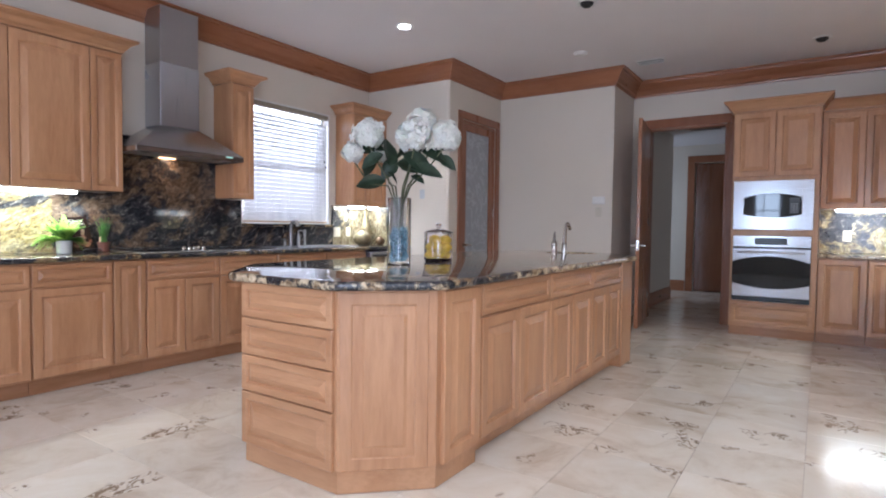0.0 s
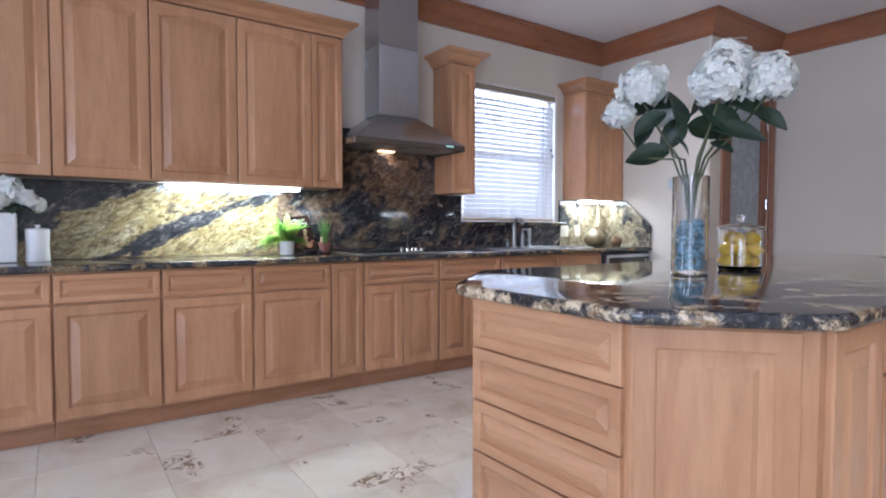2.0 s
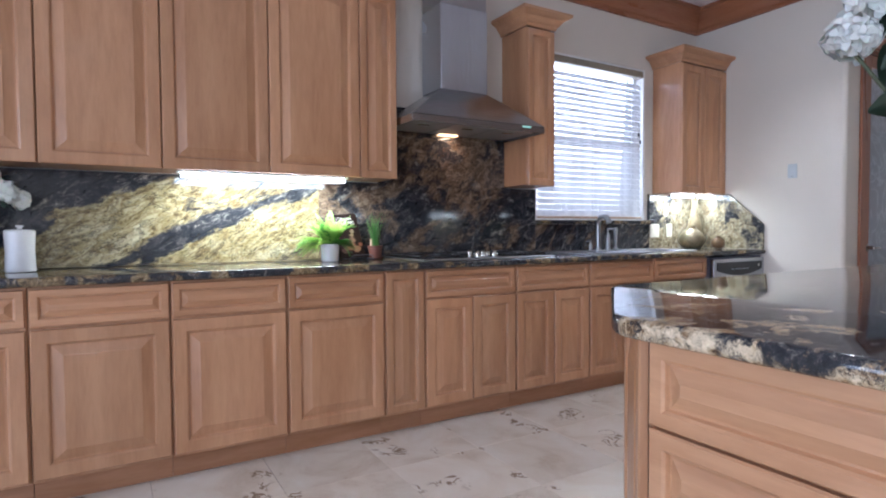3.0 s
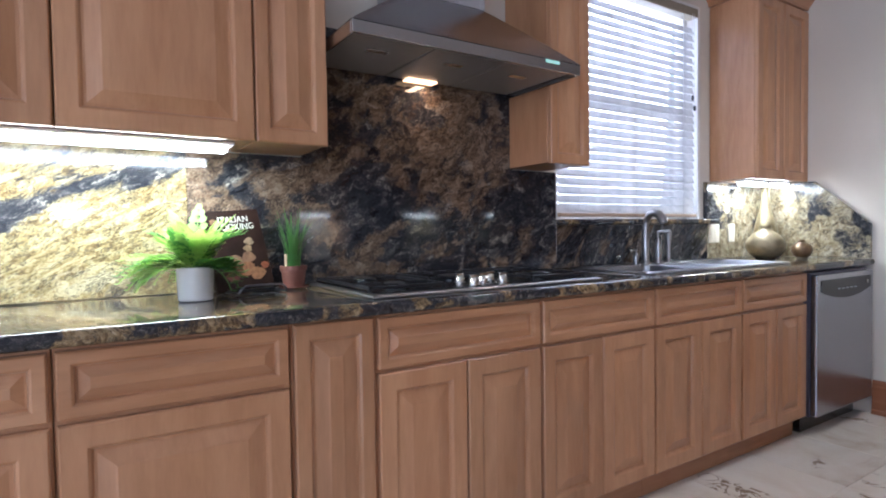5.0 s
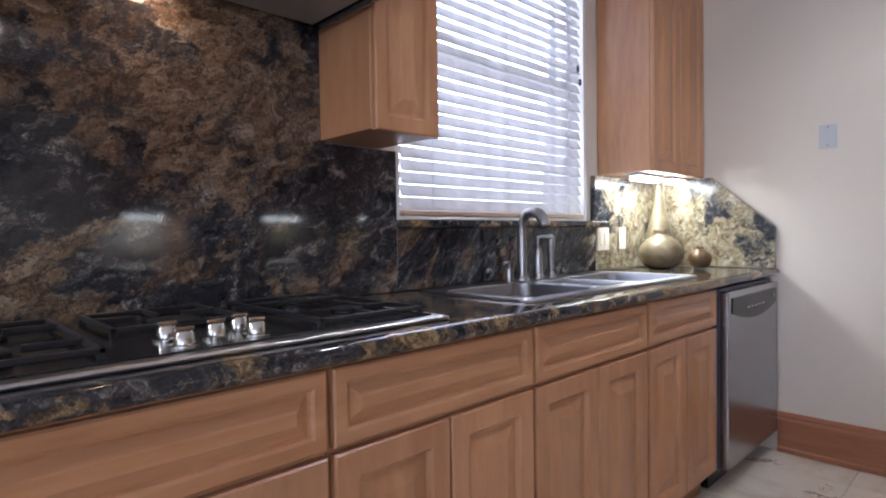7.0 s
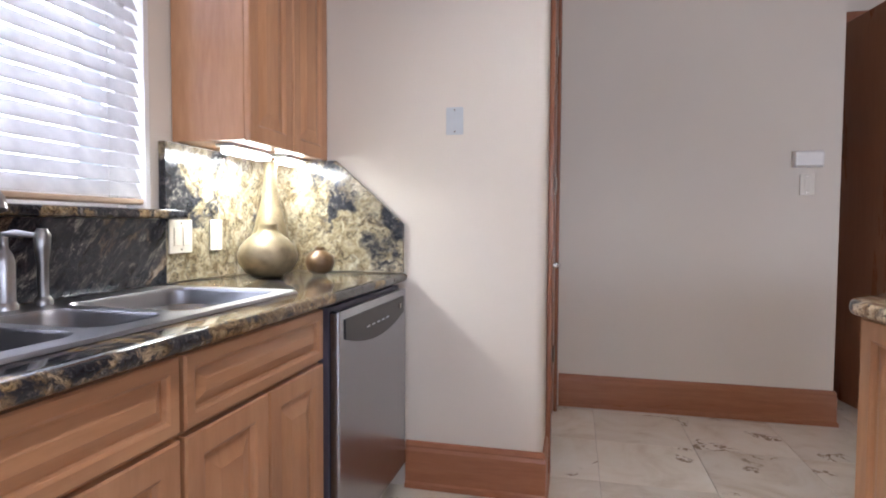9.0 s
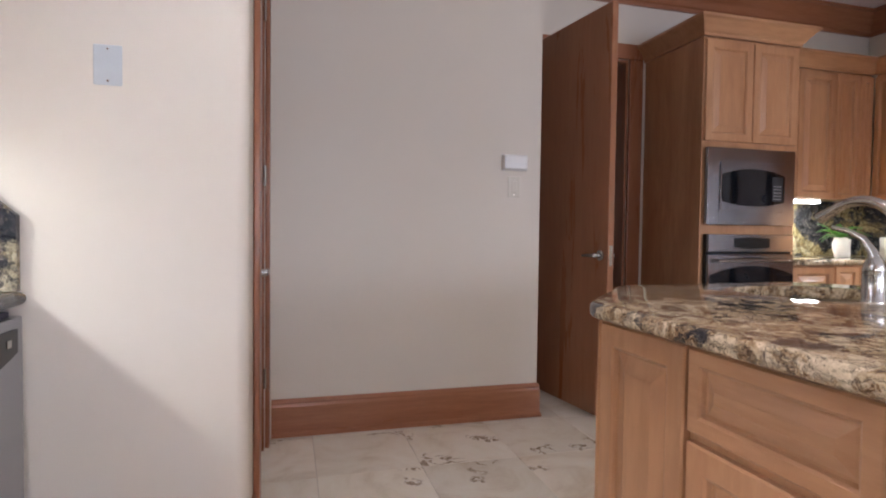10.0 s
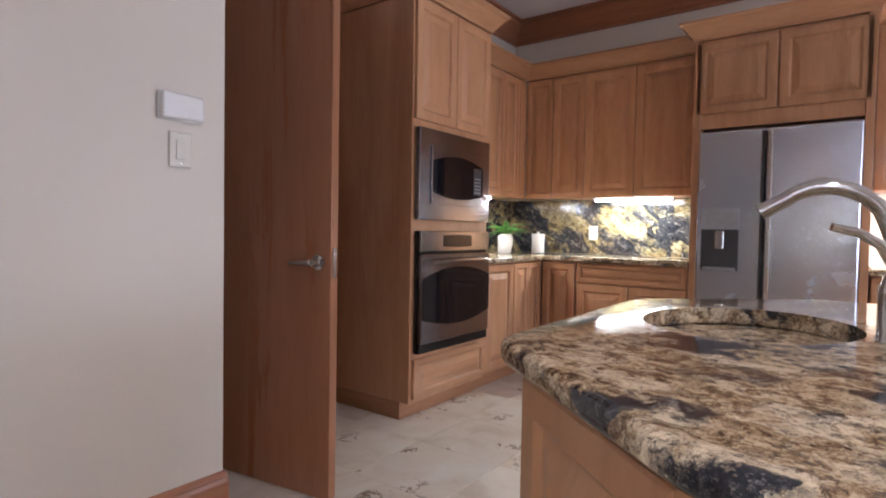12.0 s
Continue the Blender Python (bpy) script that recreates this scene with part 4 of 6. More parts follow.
part("display", boxed(hd + 0.0003, 0.3, 1.752, hd + 0.002, 0.37, 1.764), glow("green_display", (0.05, 0.6, 0.35), 0.5), hood, "green lit display")
a_ = area_light("hood_light", pose(XW + 0.075, (HY0 + HY1) / 2 + 0.02, 1.728), 0.12, 0.04, 0.7, (1.0, 0.6, 0.3))

# ---- cooktop ----
ck = thing("gas_cooktop", pose(-4.305, 2.38, ZC + 0.001), "black gas cooktop with a stainless rim and cast-iron grates", "cooktop")
part("steel_rim", boxed(-0.275, -0.48, 0, 0.278, 0.475, 0.01, bevel=0.005, seg=3), plain("rim_steel", (0.68, 0.68, 0.69), 0.3, 1.0, 0.03), ck, "polished steel rim")
part("glass_top", boxed(-0.25, -0.455, 0.0095, 0.246, 0.45, 0.013, bevel=0.002), BLACK, ck)
for bx, by, r in ((-0.11, -0.33, 0.04), (0.12, -0.33, 0.034), (-0.02, -0.02, 0.05), (-0.11, 0.31, 0.036), (0.11, 0.31, 0.04)):
    bu = part("burner", lathe(bmesh.new(), [(r + 0.012, 0.0135), (r + 0.012, 0.018), (r, 0.022), (r, 0.026)], 24, (bx, by, 0)), BLACK, ck, smooth=True)
    part("burner_cap", lathe(bmesh.new(), [(r * 0.95, 0.0262), (r * 0.98, 0.03), (r * 0.6, 0.033)], 24, (bx, by, 0)), IRON, bu, smooth=True)
for gy, gl in ((-0.33, 0.26), (-0.02, 0.24), (0.31, 0.26)):
    bm = bmesh.new()
    x0, x1, y0, y1 = -0.225, 0.215, gy - gl / 2, gy + gl / 2
    if gy == -0.02:
        x1 = 0.03
    zt = 0.031
    for p, q in (((x0, y0), (x1, y0)), ((x0, y1), (x1, y1)), ((x0, y0), (x0, y1)), ((x1, y0), (x1, y1)), ((x0, gy), (x0 + 0.09, gy)), ((x1, gy), (x1 - 0.09, gy))):
        a, c = (min(p[0], q[0]), min(p[1], q[1])), (max(p[0], q[0]), max(p[1], q[1]))
        box(bm, a[0] - 0.005, a[1] - 0.005, zt - 0.01, c[0] + 0.005, c[1] + 0.005, zt, bevel=0.002)
    for xx in (-0.11, 0.11):
        if xx < x1 - 0.05:
            for s in (-1, 1):
                box(bm, xx - 0.005, gy + (s * gl / 2 if s < 0 else 0.045), zt - 0.01, xx + 0.005, gy + (-0.045 if s < 0 else gl / 2), zt + 0.002, bevel=0.002)
    for xx in (x0, x1):
        for yy in (y0, y1):
            box(bm, xx - 0.006, yy - 0.006, 0.0135, xx + 0.006, yy + 0.006, zt - 0.008)
    part("grate", bm, IRON, ck)
for kx, ky in ((0.13, -0.08), (0.215, -0.08), (0.17, -0.01), (0.13, 0.05), (0.205, 0.05)):
    kn = part("knob", lathe(bmesh.new(), [(0.024, 0.0135), (0.024, 0.018), (0.017, 0.02), (0.015, 0.036), (0.012, 0.04)], 20, (kx, ky, 0)), CHROME, ck, "silver control knob", True)
    part("grip", boxed(kx - 0.004, ky - 0.016, 0.0405, kx + 0.004, ky + 0.016, 0.047, bevel=0.001), CHROME, kn)


# ---- kitchen sink and taps ----
def basin(bm, x0, y0, x1, y1, zt, depth, r=0.05, n=6):
    """An open basin with rounded corners and sloping walls."""
    def ring(x0, y0, x1, y1, r, z):
        vs = []
        for cx, cy, a0 in ((x1 - r, y1 - r, 0), (x0 + r, y1 - r, 90), (x0 + r, y0 + r, 180), (x1 - r, y0 + r, 270)):
            for k in range(n + 1):
                a = radians(a0 + 90 * k / n)
                vs.append(bm.verts.new((cx + r * math.cos(a), cy + r * math.sin(a), z)))
        return vs
    ls = [ring(x0, y0, x1, y1, r, zt), ring(x0 + 0.006, y0 + 0.006, x1 - 0.006, y1 - 0.006, r, zt - 0.008), ring(x0 + 0.012, y0 + 0.012, x1 - 0.012, y1 - 0.012, r, zt - depth + 0.03), ring(x0 + 0.035, y0 + 0.035, x1 - 0.035, y1 - 0.035, r, zt - depth)]
    k = len(ls[0])
    for a, c in zip(ls, ls[1:]):
        for i in range(k):
            bm.faces.new((a[i], a[(i + 1) % k], c[(i + 1) % k], c[i]))
    bm.faces.new(ls[-1])
    return ls[0]


snk = thing("kitchen_sink", pose(0.06, -0.035, ZC + 0.0015), "stainless steel drop-in sink with three bowls", "sink")
bm = bmesh.new()
outer = rounded([(-4.60, 3.235), (-4.125, 3.235), (-4.125, 4.395), (-4.60, 4.395)], 0.05)
bowls = [(-4.52, 3.275, -4.17, 3.70), (-4.48, 3.735, -4.18, 3.92), (-4.52, 3.955, -4.165, 4.355)]
RZ = 0.007
ov = [bm.verts.new((x, y, RZ)) for x, y in outer]
lo = [bm.verts.new((x + (0.006 if x > -4.36 else -0.006), y + (0.006 if y > 3.8 else -0.006), 0.0)) for x, y in outer]
n = len(ov)
es = []
for i in range(n):
    bm.faces.new((lo[i], lo[(i + 1) % n], ov[(i + 1) % n], ov[i]))
    es.append(bm.edges.get((ov[i], ov[(i + 1) % n])))
for b4 in bowls:
    rg = basin(bm, *b4, RZ, 0.16 if b4[3] - b4[1] > 0.3 else 0.1)
    es += [bm.edges.get((rg[i], rg[(i + 1) % len(rg)])) for i in range(len(rg))]
bmesh.ops.triangle_fill(bm, edges=es, use_beauty=True)
part("sink_bowl", bm, SINK, snk, smooth=True)
for b4 in bowls:
    part("drain", lathe(bmesh.new(), [(0.035, 0.001), (0.035, 0.003), (0.022, 0.004), (0.02, 0.0015)], 20, ((b4[0] + b4[2]) / 2, (b4[1] + b4[3]) / 2, RZ - (0.16 if b4[3] - b4[1] > 0.3 else 0.1))), CHROME, snk)
DARKMETAL = plain("brushed_nickel_dark", (0.36, 0.35, 0.35), 0.3, 1.0, 0.05)


def arc(c, r, a0, a1, n, side=(1, 0)):
    return [(c[0] + r * math.cos(radians(a0 + (a1 - a0) * k / n)) * side[0], c[1] + r * math.cos(radians(a0 + (a1 - a0) * k / n)) * side[1], c[2] + r * math.sin(radians(a0 + (a1 - a0) * k / n))) for k in range(n + 1)]


fz = ZC + 0.0085
fa = thing("kitchen_faucet", pose(-4.5, 3.725, fz), "brushed nickel pull-out kitchen faucet", "faucet")
part("base", lathe(bmesh.new(), [(0.028, 0), (0.028, 0.006), (0.022, 0.016)], 24), DARKMETAL, fa, smooth=True)
part("spout", tube(bmesh.new(), [(0, 0, 0.016), (0, 0, 0.12), (0.0, 0, 0.2), (0.008, 0, 0.235), (0.028, 0, 0.262), (0.06, 0, 0.268)], [0.0185, 0.018, 0.0175, 0.018, 0.02, 0.021], 16), DARKMETAL, fa, smooth=True)
part("spray_head", tube(bmesh.new(), [(0.055, 0, 0.268), (0.085, 0, 0.258), (0.105, 0, 0.235), (0.112, 0, 0.215)], [0.021, 0.022, 0.023, 0.021], 16), DARKMETAL, fa, smooth=True)


def soap_bottle(x, y, z0, h, r, material, label):
    ob = thing("soap_dispenser", pose(x, y, z0), label, "soap dispenser")
    part("base", lathe(bmesh.new(), [(r * 1.25, 0), (r * 1.25, h * 0.06), (r, h * 0.1)], 20), material, ob, smooth=True)
    part("stem", lathe(bmesh.new(), [(r, h * 0.1), (r, h * 0.62), (r * 0.8, h * 0.72), (r * 0.4, h * 0.8), (r * 0.35, h * 0.88)], 20), material, ob, smooth=True)
    part("nozzle", tube(bmesh.new(), [(0, 0, h * 0.86), (0.0, 0, h * 0.98), (0.02, 0, h), (0.06, 0.0, h * 0.97)], [r * 0.4, r * 0.45, r * 0.42, r * 0.3], 12), material, ob, smooth=True)
    return ob


soap_bottle(-4.5, 3.83, fz, 0.17, 0.019, DARKMETAL, "brushed nickel soap dispenser beside the kitchen faucet").rotation_euler = (0, 0, 0.5)
soap_bottle(-4.5, 3.645, fz, 0.075, 0.014, DARKMETAL, "short brushed nickel pump beside the kitchen faucet").rotation_euler = (0, 0, -1.3)
spr = thing("side_sprayer", pose(-4.5, 3.92, fz), "brushed nickel side sprayer standing by the sink", "sprayer")
part("holder", lathe(bmesh.new(), [(0.02, 0), (0.02, 0.01), (0.013, 0.02)], 18), DARKMETAL, spr, smooth=True)
part("handle", lathe(bmesh.new(), [(0.011, 0.02), (0.012, 0.1), (0.016, 0.13), (0.018, 0.165), (0.01, 0.18)], 18), DARKMETAL, spr, smooth=True)

# ---- dishwasher ----
dwm = thing("dishwasher", pose(FX + 0.03, 4.76, 0, 0, 0, 90), "stainless steel dishwasher with a dark control strip", "dishwasher")
dw = 0.69
part("cabinet_side", boxed(-dw / 2, 0.035, 0.105, dw / 2, 0.62, 0.872), plain("dishwasher_side", (0.11, 0.1, 0.13), 0.4), dwm, "dark grey side")
part("toe_panel", boxed(-dw / 2 + 0.02, 0.09, 0.003, dw / 2 - 0.02, 0.6, 0.104), BLACK, dwm, "black toe panel")
part("door", boxed(-dw / 2 + 0.004, 0.0, 0.11, dw / 2 - 0.004, 0.034, 0.862, bevel=0.006, seg=2), DISH, dwm)


def bowed(w, zt, zb, sag_t, sag_b, y0, y1, n=14, x0=None):
    """A plate with bowed top and bottom edges, centred on x."""
    bm = bmesh.new()
    ring = []
    for k in range(n + 1):
        u = -1 + 2 * k / n
        ring.append((u * w / 2, zb - sag_b * (1 - u * u)))
    for k in range(n + 1):
        u = 1 - 2 * k / n
        ring.append((u * w / 2, zt + sag_t * (1 - u * u)))
    f = [bm.verts.new((x, y0, z)) for x, z in ring]
    b = [bm.verts.new((x, y1, z)) for x, z in ring]
    bm.faces.new(f)
    bm.faces.new(b[::-1])
    for i in range(len(f)):
        j = (i + 1) % len(f)
        bm.faces.new((f[i], b[i], b[j], f[j]))
    return bm


part("control_strip", bowed(dw - 0.09, 0.832, 0.77, 0.0, 0.045, -0.004, 0.004), BLACK, dwm, "dark curved control strip")
for k in range(5):
    part("button", boxed(-0.12 + k * 0.05, -0.0055, 0.775, -0.09 + k * 0.05, -0.0045, 0.781), plain("grey_print", (0.35, 0.35, 0.36), 0.5), dwm)
part("badge", boxed(0.24, -0.006, 0.79, 0.262, -0.0045, 0.81, bevel=0.0005), CHROME, dwm)

# ---- oven and microwave ----
ox = (-0.552 + 0.197) / 2
mw = thing("microwave_oven", pose(ox, TY - 0.004, 1.17), "built-in stainless steel microwave with a dark bowed window", "microwave")
part("trim_kit", boxed(-0.372, -0.018, 0, 0.372, 0.02, 0.53, bevel=0.004), OVEN, mw)
part("door", boxed(-0.27, -0.03, 0.095, 0.27, -0.019, 0.435, bevel=0.003), OVEN, mw)
part("window", bowed(0.53, 0.345, 0.165, 0.045, 0.035, -0.034, -0.0305), DARKGLASS, mw, "dark bowed glass window")
part("control_panel", boxed(0.155, -0.0362, 0.17, 0.245, -0.0345, 0.34), plain("control_black", (0.02, 0.02, 0.022), 0.3), mw, "black control panel with keys")
for i in range(3):
    for j in range(5):
        part("key", boxed(0.168 + i * 0.024, -0.0372, 0.182 + j * 0.022, 0.184 + i * 0.024, -0.0365, 0.19 + j * 0.022), plain("key_grey" + str(0), (0.3, 0.3, 0.3), 0.5) if (i, j) == (0, 0) else bpy.data.materials["key_grey0"], mw)
ovn = thing("wall_oven", pose(ox, TY - 0.004, 0.395), "built-in stainless steel wall oven with a bowed dark window", "oven")
part("body", boxed(-0.363, -0.008, 0, 0.363, 0.02, 0.712), BLACK, ovn)
part("control_panel", boxed(-0.363, -0.03, 0.59, 0.363, -0.009, 0.712, bevel=0.004), OVEN, ovn)
part("display", bowed(0.3, 0.685, 0.62, 0.006, 0.006, -0.033, -0.0305), BLACK, ovn, "dark display")
part("door", boxed(-0.363, -0.036, 0.055, 0.363, -0.009, 0.575, bevel=0.005), OVEN, ovn)
part("window", bowed(0.715, 0.43, 0.2, 0.065, 0.055, -0.04, -0.0365, 20), DARKGLASS, ovn, "dark bowed glass window")
hb = bmesh.new()
tube(hb, [(-0.31, -0.065, 0.53), (0, -0.075, 0.538), (0.31, -0.065, 0.53)], 0.012, 12)
for s in (-0.3, 0.3):
    tube(hb, [(s, -0.036, 0.53), (s, -0.066, 0.53)], 0.009, 10)
part("handle", hb, CHROME, ovn, smooth=True)
part("vent_gap", boxed(-0.363, -0.024, 0.002, 0.363, -0.009, 0.052), BLACK, ovn)

# ---- refrigerator ----
fr = thing("refrigerator", pose(1.05, 4.96, 0, 0, 0, -90), "stainless steel side-by-side refrigerator with a water dispenser", "refrigerator")
part("body", boxed(-0.44, 0.06, 0.01, 0.44, 0.67, 1.79), plain("fridge_grey", (0.2, 0.2, 0.21), 0.5), fr)
l_ = part("freezer_door", boxed(-0.445, 0.0, 0.06, -0.047, 0.058, 1.8, bevel=0.012, seg=3), STEEL_V, fr)
r_ = part("fridge_door", boxed(-0.039, 0.0, 0.06, 0.445, 0.058, 1.8, bevel=0.012, seg=3), STEEL_V, fr)
part("handle", boxed(-0.068, -0.03, 0.3, -0.05, -0.001, 1.78, bevel=0.005), NEAR_BLACK, l_, "dark handle edge")
part("handle", boxed(-0.037, -0.034, 0.3, -0.008, -0.001, 1.78, bevel=0.006, seg=2), CHROME, r_)
part("dispenser_panel", boxed(-0.41, -0.006, 1.15, -0.185, 0.001, 1.285, bevel=0.002), plain("dispenser_grey", (0.33, 0.34, 0.36), 0.35), l_, "grey dispenser panel")
part("dispenser_recess", boxed(-0.41, -0.004, 0.877, -0.185, 0.0005, 1.149, bevel=0.001), plain("dispenser_dark", (0.05, 0.05, 0.055), 0.35), l_, "dark dispenser recess")
part("dispenser_paddle", boxed(-0.325, -0.02, 1.02, -0.27, -0.0045, 1.14, bevel=0.006), CHROME, l_)
part("drip_tray", boxed(-0.395, -0.016, 0.88, -0.2, -0.0045, 0.9, bevel=0.002), plain("tray_grey", (0.25, 0.25, 0.26), 0.4), l_)
part("base_grille", boxed(-0.43, 0.03, 0.005, 0.43, 0.059, 0.058), BLACK, fr)


# ---- doors ----
def lever(parent, x, z, side, y_in=0.0, way=-1):
    bm = lathe(bmesh.new(), [(0.031, 0), (0.031, 0.009), (0.016, 0.014), (0.014, 0.05)], 20)
    o = part("rosette", bm, CHROME, parent, smooth=True)
    o.matrix_local = pose(x, y_in, z, 90 if side < 0 else -90)
    t = tube(bmesh.new(), [(x, y_in + side * 0.045, z), (x + way * 0.03, y_in + side * 0.05, z), (x + way * 0.115, y_in + side * 0.046, z - 0.004)], [0.014, 0.012, 0.008], 12)
    part("lever", t, CHROME, parent, smooth=True)


hx, hy, fx_, fy_ = -1.615, 7.13, -1.482, 6.205
L_ = math.hypot(fx_ - hx, fy_ - hy)
a_ = math.degrees(math.atan2(fy_ - hy, fx_ - hx))
dr = thing("door_1", pose(hx, hy, 0.012, 0, 0, a_), "flush stained cherry hall door standing open into the kitchen", "door", kind="structure")
part("door_leaf", boxed(0.004, -0.021, 0, L_, 0.021, 2.42, bevel=0.002), DOOR_WOOD, dr)
lever(dr, L_ - 0.06, 0.96, -1, -0.021)
lever(dr, L_ - 0.06, 0.96, 1, 0.021)
part("latch_plate", boxed(L_ + 0.0005, -0.012, 0.9, L_ + 0.002, 0.012, 1.02), CHROME, dr)
for z in (0.25, 1.2, 2.15):
    part("hinge", tube(bmesh.new(), [(0, 0.026, z), (0, 0.026, z + 0.09)], 0.007, 10), CHROME, dr)
pdr = thing("door_2", pose(XP - 0.012, DY0 + 0.032, 0.012, 0, 0, 90), "cherry pantry door with a large etched glass pane", "door", kind="structure")
pw = DY1 - DY0 - 0.064
bm = bmesh.new()
for a in ((0, -0.0, 0, 0.09, 0.04, 2.43), (pw - 0.09, 0, 0, pw, 0.04, 2.43), (0.091, 0, 0, pw - 0.091, 0.04, 0.24), (0.091, 0, 2.34, pw - 0.091, 0.04, 2.43)):
    box(bm, *a, bevel=0.003)
part("door_frame", bm, CHERRY_V, pdr)
m_, ns, ln, b_ = mat("etched_glass")
v_ = coords(ns, ln, (1, 1, 1))
wv = node(ns, "ShaderNodeTexNoise", Scale=3.0, Detail=4.0, Distortion=2.5)
ln.new(v_, wv.inputs["Vector"])
rr_ = ramp(ns, [(0.46, (0.42, 0.45, 0.49)), (0.5, (0.62, 0.66, 0.7)), (0.54, (0.42, 0.45, 0.49))])
ln.new(wv.outputs[0], rr_.inputs[0])
ln.new(rr_.outputs[0], b_.inputs["Base Color"])
b_.inputs["Roughness"].default_value = 0.35
b_.inputs["Transmission Weight"].default_value = 0.25
part("glass_pane", boxed(0.092, 0.016, 0.241, pw - 0.092, 0.024, 2.339), m_, pdr, "etched frosted glass")
lever(pdr, 0.055, 0.93, -1, 0.0, 1)
for z in (0.3, 1.3, 2.1):
    part("hinge", tube(bmesh.new(), [(pw + 0.004, -0.012, z), (pw + 0.004, -0.012, z + 0.1)], 0.008, 10), CHROME, pdr)
hd_ = thing("door_3", pose(-1.715, 11.06, 0.01, 0, 0, 12), "reddish-brown wooden door standing ajar at the end of the hall", "door", kind="structure")
part("door_leaf", boxed(0.004, -0.02, 0, 0.9, 0.02, 2.4, bevel=0.002), CHERRY_V, hd_)
lever(hd_, 0.82, 0.95, -1, -0.02)
wall("wall_side_room", (-3.4, 8.9, 0, -3.3, 11.14, 2.75), (-3.3, 8.8, 0, -1.985, 8.9, 2.75))
setting("ceiling_side_room", boxed(-3.4, 8.8, 2.751, -2.001, 11.14, 2.85), CEIL, "pale ceiling of the side hall", "ceiling")
setting("floor_side_room", boxed(-3.4, 8.8, -0.1, -2.17, 11.14, -0.001), TRAV, "travertine floor of the side hall", "floor")
wall("wall_far_room", (-2.4, 12.6, 0, -0.1, 12.7, 2.75), (-2.5, 11.15, 0, -2.4, 12.6, 2.75), (-0.1, 11.15, 0, 0.0, 12.7, 2.75))
setting("ceiling_far_room", boxed(-2.5, 11.15, 2.751, 0.0, 12.7, 2.85), CEIL, "pale ceiling of the far room", "ceiling")
setting("floor_far_room", boxed(-2.5, 11.41, -0.1, 0.0, 12.7, -0.001), TRAV, "travertine floor of the far room", "floor")
wall("wall_pantry_room", (-4.64, 5.27, 0, -4.5, 6.6, CZ), (-4.5, 6.5, 0, -3.51, 6.6, CZ))
hv = thing("hall_ceiling_vent", pose(-1.28, 9.15, 2.75), "dark grey return air grille on the hall ceiling", "air vent")
part("vent_frame", boxed(-0.25, -0.14, -0.01, 0.25, 0.14, -0.001, bevel=0.003), WPLASTIC, hv)
part("vent_grille", boxed(-0.22, -0.11, -0.014, 0.22, 0.11, -0.0105), plain("grille_dark", (0.12, 0.12, 0.13), 0.5), hv)


# ---- switches and outlets ----
def plate(m, w, h, label, kind_="outlet", gangs=1, group="wall plates", matl=None):
    ob = thing(kind_, m, label, kind_.replace("_", " "), group)
    part("cover_plate", boxed(-w / 2, -0.007, -h / 2, w / 2, -0.0005, h / 2, bevel=0.002), matl or PLASTIC, ob)
    for g in range(gangs):
        gx = (g - (gangs - 1) / 2) * 0.045
        part("rocker" if "switch" in kind_ else "socket", boxed(gx - 0.016, -0.0105, -0.033, gx + 0.016, -0.0075, 0.033, bevel=0.0015), matl or PLASTIC, ob)
    for z in (-h / 2 + 0.012, h / 2 - 0.012):
        part("screw", lathe(bmesh.new(), [(0.003, 0), (0.003, 0.001)], 8, (0, 0, 0)), CHROME, ob).matrix_local = pose(0, -0.0072, z, 90)
    return ob


plate(pose(SP, 4.525, 1.083, 0, 0, 90), 0.115, 0.115, "ivory double outlet plate on the granite splashback", "outlet", 2)
plate(pose(SP, 4.72, 1.085, 0, 0, 90), 0.07, 0.115, "ivory outlet plate on the granite splashback", "outlet")
plate(pose(-3.768, YJ, 1.556), 0.072, 0.112, "pale grey blank wall plate", "wall_plate", 0, matl=plain("grey_plastic", (0.52, 0.55, 0.57), 0.4, 0.0, 0.02))
plate(pose(-2.012, YN, 1.367), 0.076, 0.118, "ivory rocker light switch below the thermostat", "light_switch")
plate(pose(XE - 0.028, 6.385, 1.113, 0, 0, -90), 0.075, 0.118, "ivory outlet plate on the corner splashback", "outlet")
plate(pose(0.5, YB - 0.026, 1.113), 0.075, 0.118, "ivory outlet plate beside the oven cabinet", "outlet")
th = thing("thermostat", pose(-2.012, YN, 1.509), "white rounded thermostat on the wall", "thermostat")
part("back_plate", boxed(-0.079, -0.012, -0.047, 0.079, -0.0005, 0.047, bevel=0.005, seg=2), WPLASTIC, th)
part("cover", boxed(-0.074, -0.034, -0.043, 0.074, -0.0125, 0.043, bevel=0.0105, seg=4), WPLASTIC, th, smooth=True)


# ---- island sink and tap ----
IZ = ZC + 0.002
isk = thing("island_sink", pose(SKX, SKY, 0), "small oval stainless steel sink under the island worktop", "sink")
bm = bmesh.new()
ls = []
for s, z in ((1.04, ZT - 0.001), (1.0, ZT - 0.006), (0.97, ZT - 0.05), (0.9, ZT - 0.12), (0.7, ZT - 0.15), (0.15, ZT - 0.158)):
    ls.append([bm.verts.new((SRX * s * math.cos(2 * math.pi * k / 40), SRY * s * math.sin(2 * math.pi * k / 40), z)) for k in range(40)])
for a, c in zip(ls, ls[1:]):
    for i in range(40):
        bm.faces.new((a[i], a[(i + 1) % 40], c[(i + 1) % 40], c[i]))
bm.faces.new(ls[-1])
part("sink_bowl", bm, STEEL, isk, smooth=True)
